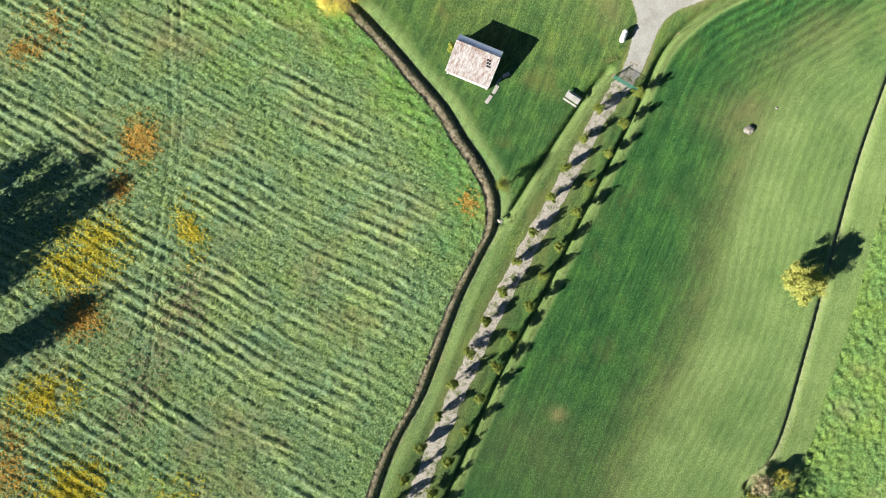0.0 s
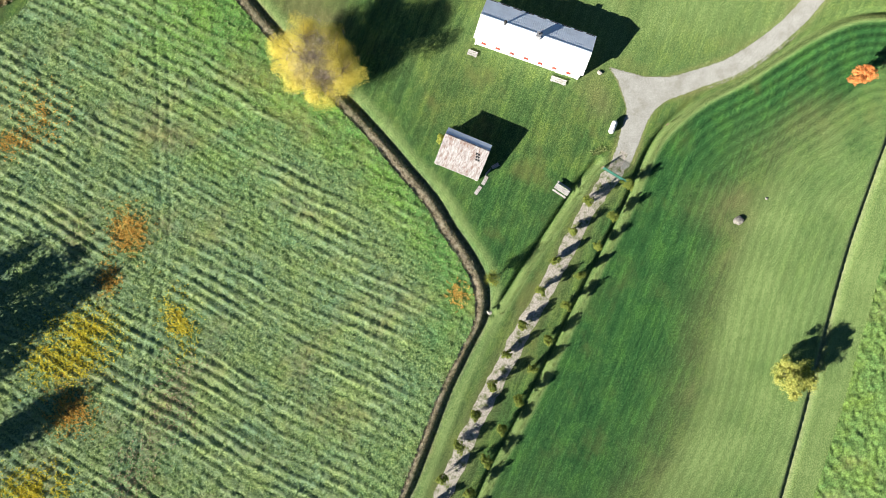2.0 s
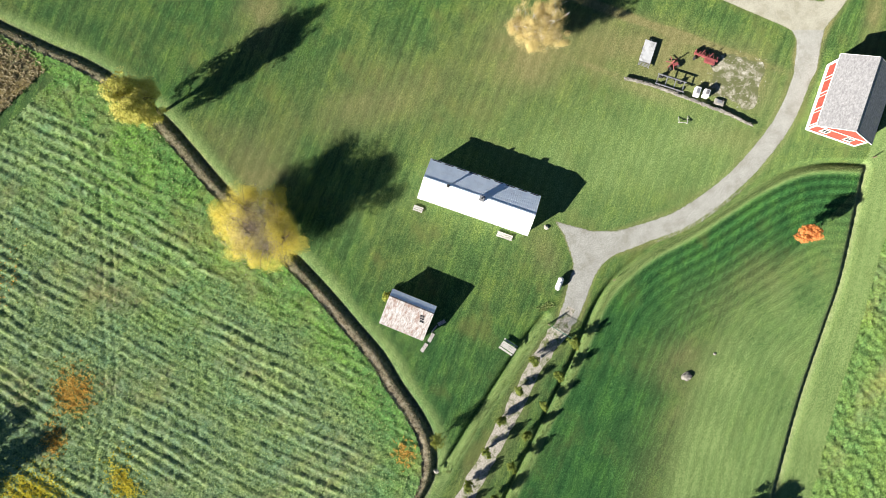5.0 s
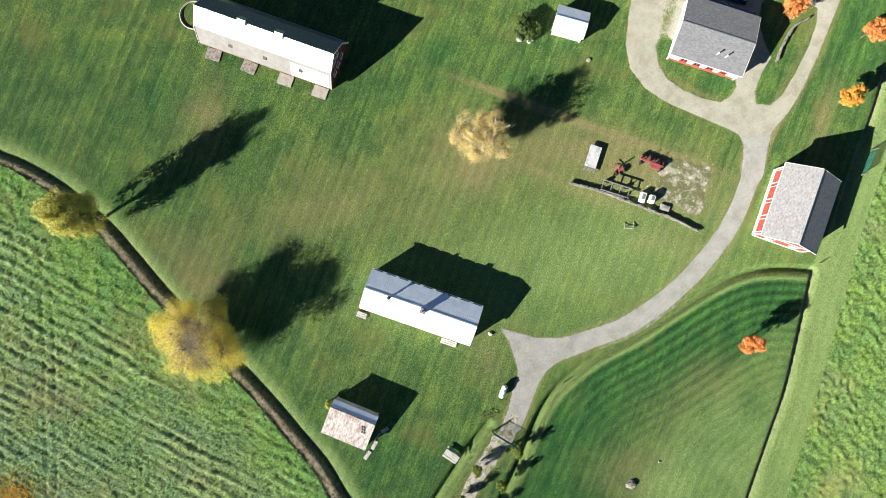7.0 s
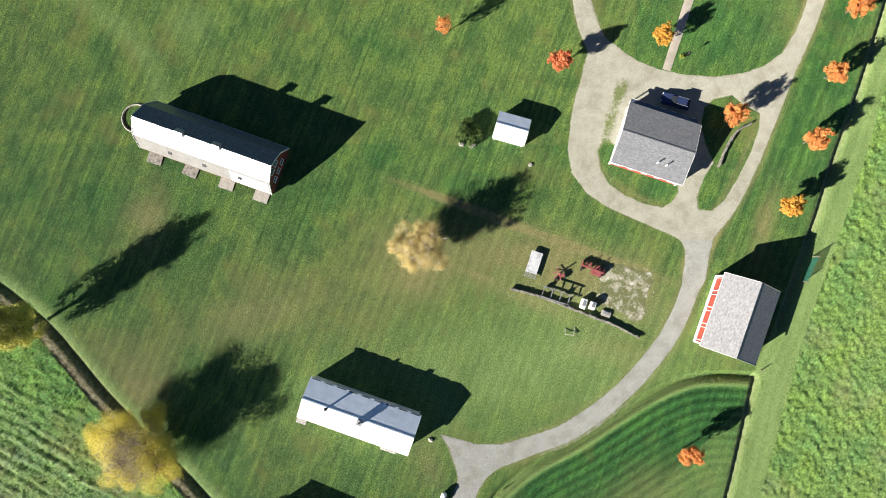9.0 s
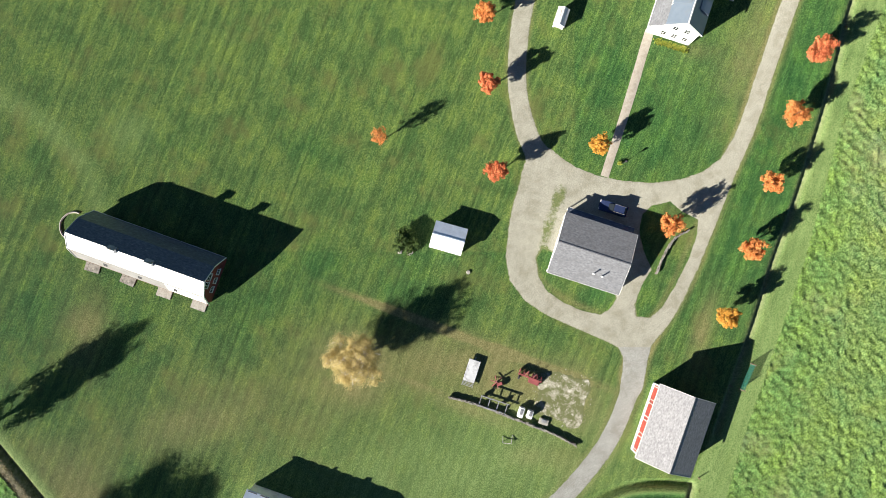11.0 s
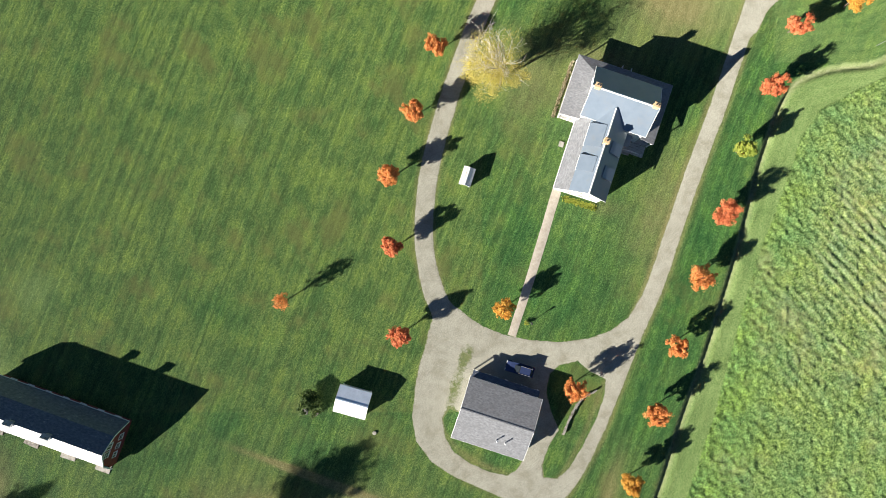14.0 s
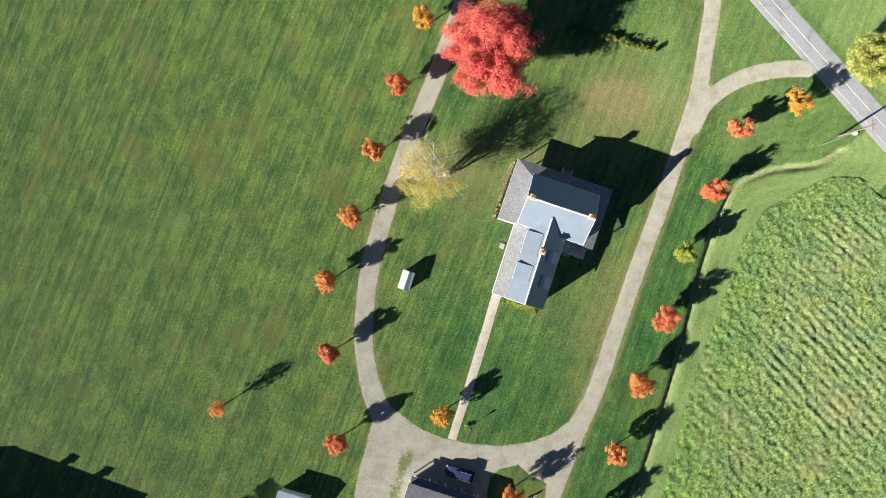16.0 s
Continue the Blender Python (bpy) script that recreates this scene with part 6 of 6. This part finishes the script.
boulder(48.8, 20.0, 0.85, "pale grey boulder lying in the paddock", STONE, 1)
boulder(53.4, 23.6, 0.25, "small stone in the paddock", STONE, 2)
boulder(31.2, 92.0, 0.6, "pale flat stone beside the bush", CONCRETE, 3)
boulder(32.9, 91.7, 0.6, "pale upright stone beside the bush", CONCRETE, 4, flat=1.0)
boulder(130.6, 153.8, 0.5, "white painted stone by the road", WHITE, 5)
boulder(26.4, 44.0, 0.45, "pale stone at the barn's corner", CONCRETE, 8)
boulder(8.6, 4.9, 0.45, "pale stone at the ditch", CONCRETE, 9)
wc = tagged(part("well_cap", tube(bmesh.new(), (0, 0, 0), (0, 0, 0.22), 0.34, 0.3, 14), CONCRETE), "round grey well cap in the lawn", "well cap")
wc.matrix_basis = pose(42.4, 88.5, 0)

# planks and a pale trough beside the rusty shed
for x, y, t, l, w in ((7.7, 26.2, 62, 1.5, 0.6), (6.6, 24.6, 55, 1.5, 0.6), (9.4, 28.6, 30, 1.3, 0.6), (8.2, 27.6, 50, 1.4, 0.25)):
    bm = bmesh.new()
    for i in range(3):
        box(bm, l, w / 3 - 0.02, 0.06, 0, w * (i - 1) / 3, 0.05 + 0.02 * i)
    box(bm, 0.08, w, 0.06, -l * 0.35, 0, 0)
    box(bm, 0.08, w, 0.06, l * 0.35, 0, 0)
    p = tagged(part("plank_stack", bm, OLD_WOOD), "loose grey planks beside the rusty shed", "planks", "planks by the shed")
    p.matrix_basis = pose(x, y, 0, 0, 0, t)
for x, y, t, l in ((5.6, 47.0, -20, 1.6), (19.6, 42.6, -19, 2.6)):
    bm = bmesh.new()
    for i in range(3):
        box(bm, l, 0.26, 0.06, 0, 0.3 * (i - 1), 0.22)
    for s in (-1, 1):
        box(bm, 0.1, 0.9, 0.22, s * l * 0.4, 0, 0)
    p = tagged(part("pallet", bm, OLD_WOOD), "grey wooden pallet against the barn", "pallet", "pallets by the barn")
    p.matrix_basis = pose(x, y, 0, 0, 0, t)


def lamp_post(x, y):
    ob = thing("lamp_post", x, y, 0, 0, "dark garden lamp post on the lawn", "lamp post")
    part("pole", tube(bmesh.new(), (0, 0, 0), (0, 0, 1.75), 0.05, 0.04), DARK, ob)
    bm = tube(bmesh.new(), (0, 0, 1.75), (0, 0, 2.05), 0.12, 0.17, 6)
    tube(bm, (0, 0, 2.05), (0, 0, 2.2), 0.22, 0.03, 6)
    part("lantern", bm, DARK, ob)


lamp_post(67.7, 106.4)
bm = bmesh.new()
tube(bm, (0, 0, 0), (0, 0, 8.6), 0.16, 0.11, 9)
pole = thing("utility_pole", 127.9, 153.3, 0, 0, "wooden utility pole with a crossarm by the road", "utility pole")
part("pole", bm, BROWN_WOOD, pole)
part("crossarm", box(bmesh.new(), 0.12, 2.2, 0.12, 0, 0, 8.0), BROWN_WOOD, pole)
for s in (-0.9, 0, 0.9):
    part("insulator", tube(bmesh.new(), (0, s, 8.12), (0, s, 8.32), 0.05, 0.04), WHITE, pole)
part("guy_wire", tube(bmesh.new(), (0, 0, 7.0), (-3.2, -1.6, 0), 0.03), STEEL, pole)


def car(x, y, turn):
    ob = thing("car", x, y, 0, turn, "dark blue estate car parked beside the garage", "car")
    side = [(-2.3, 0.35), (-2.35, 0.75), (-2.25, 0.98), (-1.2, 1.02), (0.7, 1.0), (1.6, 0.93), (2.25, 0.78), (2.35, 0.5), (2.3, 0.32)]
    roof = [(-2.15, 0.98), (-1.85, 1.4), (-1.5, 1.47), (-0.2, 1.47), (0.15, 1.42), (0.85, 0.99)]
    for nm, prof, w, mat, inset in (("body", side, 0.9, CAR_PAINT, 0.06), ("cabin", roof, 0.8, GLASS, 0.14)):
        bm = bmesh.new()
        l = [bm.verts.new((px, -w + (inset if pz > 0.9 else 0), pz)) for px, pz in prof]
        r = [bm.verts.new((px, w - (inset if pz > 0.9 else 0), pz)) for px, pz in prof]
        bm.faces.new(l)
        bm.faces.new(r[::-1])
        for i in range(len(prof)):
            j = (i + 1) % len(prof)
            bm.faces.new((l[i], l[j], r[j], r[i]))
        bmesh.ops.recalc_face_normals(bm, faces=bm.faces)
        ends = [e for e in bm.edges if abs(e.verts[0].co.y - e.verts[1].co.y) < 0.2 and (nm == "cabin" or abs(e.verts[0].co.x) > 1.3)]
        bmesh.ops.bevel(bm, geom=ends, offset=0.14, segments=2, affect="EDGES", clamp_overlap=True)
        part(nm, bm, mat, ob)
    part("roof_panel", box(bmesh.new(), 1.7, 1.3, 0.04, -0.85, 0, 1.46, bevel=0.015), CAR_PAINT, ob)
    for sx in (-1.45, 1.45):
        for sy in (-0.82, 0.82):
            w = part("wheel", tube(bmesh.new(), (sx, sy - 0.1, 0.33), (sx, sy + 0.1, 0.33), 0.33, 0.33, 16), RUBBER, ob)
            part("rim", tube(bmesh.new(), (sx, sy - 0.11, 0.33), (sx, sy + 0.11, 0.33), 0.2, 0.2, 10), STEEL, w)
    for s in (-1, 1):
        part("headlight", box(bmesh.new(), 0.12, 0.38, 0.14, 2.27, s * 0.62, 0.66, bevel=0.02), WHITE, ob)
        part("tail_light", box(bmesh.new(), 0.1, 0.3, 0.22, -2.3, s * 0.7, 0.72, bevel=0.02), RED_METAL, ob)
    bm = bmesh.new()
    for s in (-1, 1):
        box(bm, 2.0, 0.05, 0.05, -0.9, s * 0.62, 1.5)
    part("roof_rails", bm, STEEL, ob)


car(65.9, 98.95, 163)


def stone_wall(name, line, high, wide, label, seed):
    """A dry wall of uneven field stones along a line."""
    rs = random.Random(seed)
    bm = bmesh.new()
    for (ax, ay), (bx, by) in zip(line[:-1], line[1:]):
        d = math.atan2(by - ay, bx - ax)
        for row in range(3):
            for k in range(2):
                sz = high / 3 * rs.uniform(0.85, 1.2)
                f = rs.random()
                m = Matrix.Translation((ax + (bx - ax) * f, ay + (by - ay) * f, row * high / 3)) @ Matrix.Rotation(d + rs.uniform(-0.3, 0.3), 4, "Z")
                box(bm, rs.uniform(0.4, 0.8), wide * rs.uniform(0.7, 1.15), sz, 0, rs.uniform(-0.1, 0.1), -0.03, m)
    return tagged(part(name, bm, STONE), label, "wall", kind="structure")


stone_wall("stone_wall", spline([(39.4, 68.3), (44, 67.1), (50.8, 64.5), (56.3, 62.4), (59.8, 60.6)], 0.5), 0.6, 0.22, "old field-stone foundation wall", 5)
stone_wall("retaining_wall", spline([(78.3, 95.4), (76.2, 94.2), (74.6, 92), (73.0, 88.4)], 0.45), 0.55, 0.17, "low curved stone retaining wall", 6)

# loose white stones on the rubble patch and along its edge
rs = np.random.RandomState(9)
verts, faces = [], []
for k in range(520):
    f = rs.rand()
    px, py = ((52.8 + 9.2 * f, 71.9 - 1.5 * f + 0.35 * rs.normal()) if k % 3 == 0 else (57.3 + 2.3 * rs.normal(), 67.4 + 1.9 * rs.normal()))
    r = 0.03 + 0.07 * rs.rand() ** 2
    ring = [(px + r * math.cos(a) * rs.uniform(0.7, 1.2), py + r * math.sin(a) * rs.uniform(0.7, 1.2), 0.0) for a in (0.3, 1.5, 2.8, 4.1, 5.3)]
    n = len(verts)
    verts += ring + [(px, py, 0.03 + r * rs.uniform(0.5, 0.8))]
    faces += [(n + q, n + (q + 1) % 5, n + 5) for q in range(5)]
tagged(new("loose_stones", fast_mesh("loose_stones", verts, faces, RUBBLE)), "loose pale stones on the rubble patch", "stones", kind="stuff")


# old machinery behind the stone wall
def trailer(x, y, turn):
    ob = thing("trailer", x, y, 0, turn, "pale grey flat-topped farm trailer", "trailer")
    part("bed", box(bmesh.new(), 3.6, 1.9, 0.22, 0.25, 0, 0.45, bevel=0.04), TRAILER, ob)
    bm = bmesh.new()
    for i in range(4):
        box(bm, 0.08, 1.8, 0.08, -1.65 - 0.2 * i, 0, 0.56)
    for s in (-1, 1):
        box(bm, 0.95, 0.08, 0.1, -1.95, s * 0.88, 0.52)
    part("rack", bm, STEEL, ob)
    for sx in (-0.6, 0.7):
        for sy in (-0.85, 0.85):
            part("wheel", tube(bmesh.new(), (sx, sy - 0.12, 0.25), (sx, sy + 0.12, 0.25), 0.25, 0.25, 14), RUBBER, ob)
    part("drawbar", tube(bmesh.new(), (2.05, 0, 0.5), (2.5, 0, 0.35), 0.06), STEEL, ob)


trailer(42.9, 72.4, 72)


def hay_rake(x, y, turn, wide, label):
    ob = thing("hay_machine", x, y, 0, turn, label, "farm machine")
    part("main_beam", box(bmesh.new(), wide, 0.3, 0.3, 0, 0, 0.75, bevel=0.04), RED_METAL, ob)
    part("hood", box(bmesh.new(), wide * 0.45, 1.0, 0.5, wide * 0.2, -0.3, 0.5, bevel=0.1), RED_METAL, ob)
    for i in range(6):
        f = wide * (-0.45 + 0.18 * i)
        bm = tube(bmesh.new(), (f - 0.05, 0.35, 0.5), (f + 0.05, 0.35, 0.5), 0.48, 0.48, 12)
        part("reel", bm, RED_METAL, ob)
    for s in (-0.4, 0.4):
        part("wheel", tube(bmesh.new(), (s * wide - 0.1, -0.55, 0.4), (s * wide + 0.1, -0.55, 0.4), 0.4, 0.4, 14), RUBBER, ob)
    for s in (-0.25, 0.1):
        part("brace", tube(bmesh.new(), (s * wide, 0, 0.9), (s * wide + 0.4, 0.9, 1.15), 0.07), RED_METAL, ob)


hay_rake(52.3, 71.6, -21, 4.0, "red hay machine with reels and hood")


def tedder(x, y):
    ob = thing("tedder", x, y, 0, 20, "small rusty red tedder with folded arms", "farm machine")
    part("mast", tube(bmesh.new(), (0, 0, 0.2), (0, 0.1, 1.5), 0.1), RED_METAL, ob)
    for k in range(6):
        a = k * math.pi / 3 + 0.4
        part("arm", tube(bmesh.new(), (0, 0, 0.6), (1.1 * math.cos(a), 1.1 * math.sin(a), 0.35), 0.07), RED_METAL, ob)
    part("seat_plate", box(bmesh.new(), 0.9, 0.5, 0.12, 0.3, -0.4, 0.6, bevel=0.03), RED_METAL, ob)
    for s in (-1, 1):
        part("wheel", tube(bmesh.new(), (s * 0.7, -0.7, 0.35), (s * 0.7 + 0.12, -0.7, 0.35), 0.35, 0.35, 12), RUBBER, ob)


tedder(47.0, 70.8)


def wagon_frame(x, y, turn):
    ob = thing("wagon_frame", x, y, 0, turn, "bare grey steel wagon frame", "wagon")
    for s in (-0.8, 0.8):
        part("long_beam", box(bmesh.new(), 4.8, 0.14, 0.16, 0, s, 1.15), STEEL, ob)
    for i in range(4):
        part("cross_beam", box(bmesh.new(), 0.12, 1.7, 0.12, -2.2 + 1.45 * i, 0, 1.02), STEEL, ob)
    for sx in (-1.6, 1.6):
        for sy in (-0.8, 0.8):
            part("wheel", tube(bmesh.new(), (sx, sy - 0.1, 0.4), (sx, sy + 0.1, 0.4), 0.4, 0.4, 14), RUBBER, ob)
            part("strut", tube(bmesh.new(), (sx, sy, 0.4), (sx, sy, 1.1), 0.06), STEEL, ob)


wagon_frame(46.4, 67.3, -18)
for x, y, sx, sy, h, label in ((50.9, 66.0, 0.9, 1.7, 0.9, "white plastic water tank"), (52.3, 65.7, 0.9, 1.3, 1.2, "white appliance with a dark lid"),
                               (54.6, 64.4, 1.6, 1.0, 0.35, "pale sheet lying by the wall")):
    ob = thing("container", x, y, 0, -18, label, "container")
    part("shell", box(bmesh.new(), sx, sy, h, 0, 0, 0, bevel=0.08), WHITE if h > 0.5 else CONCRETE, ob)
    part("lid", box(bmesh.new(), sx * 0.5, sy * 0.5, 0.08, 0, 0.1, h - 0.01, bevel=0.02), STEEL, ob)
fr = thing("sawhorse", 48.8, 61.7, 0, 20, "small grey timber frame on the grass", "frame")
for a, b in (((-1.0, -0.3, 0.5), (0.2, -0.9, 0.5)), ((-1.0, -0.3, 0), (-1.0, -0.3, 0.6)), ((0.2, -0.9, 0), (0.2, -0.9, 0.6)), ((-1.0, -0.3, 0.5), (-0.6, 0.6, 0.03)), ((0.2, -0.9, 0.5), (0.9, 0.2, 0.03))):
    part("timber", board(bmesh.new(), a, b, 0.09, 0.09), OLD_WOOD, fr)
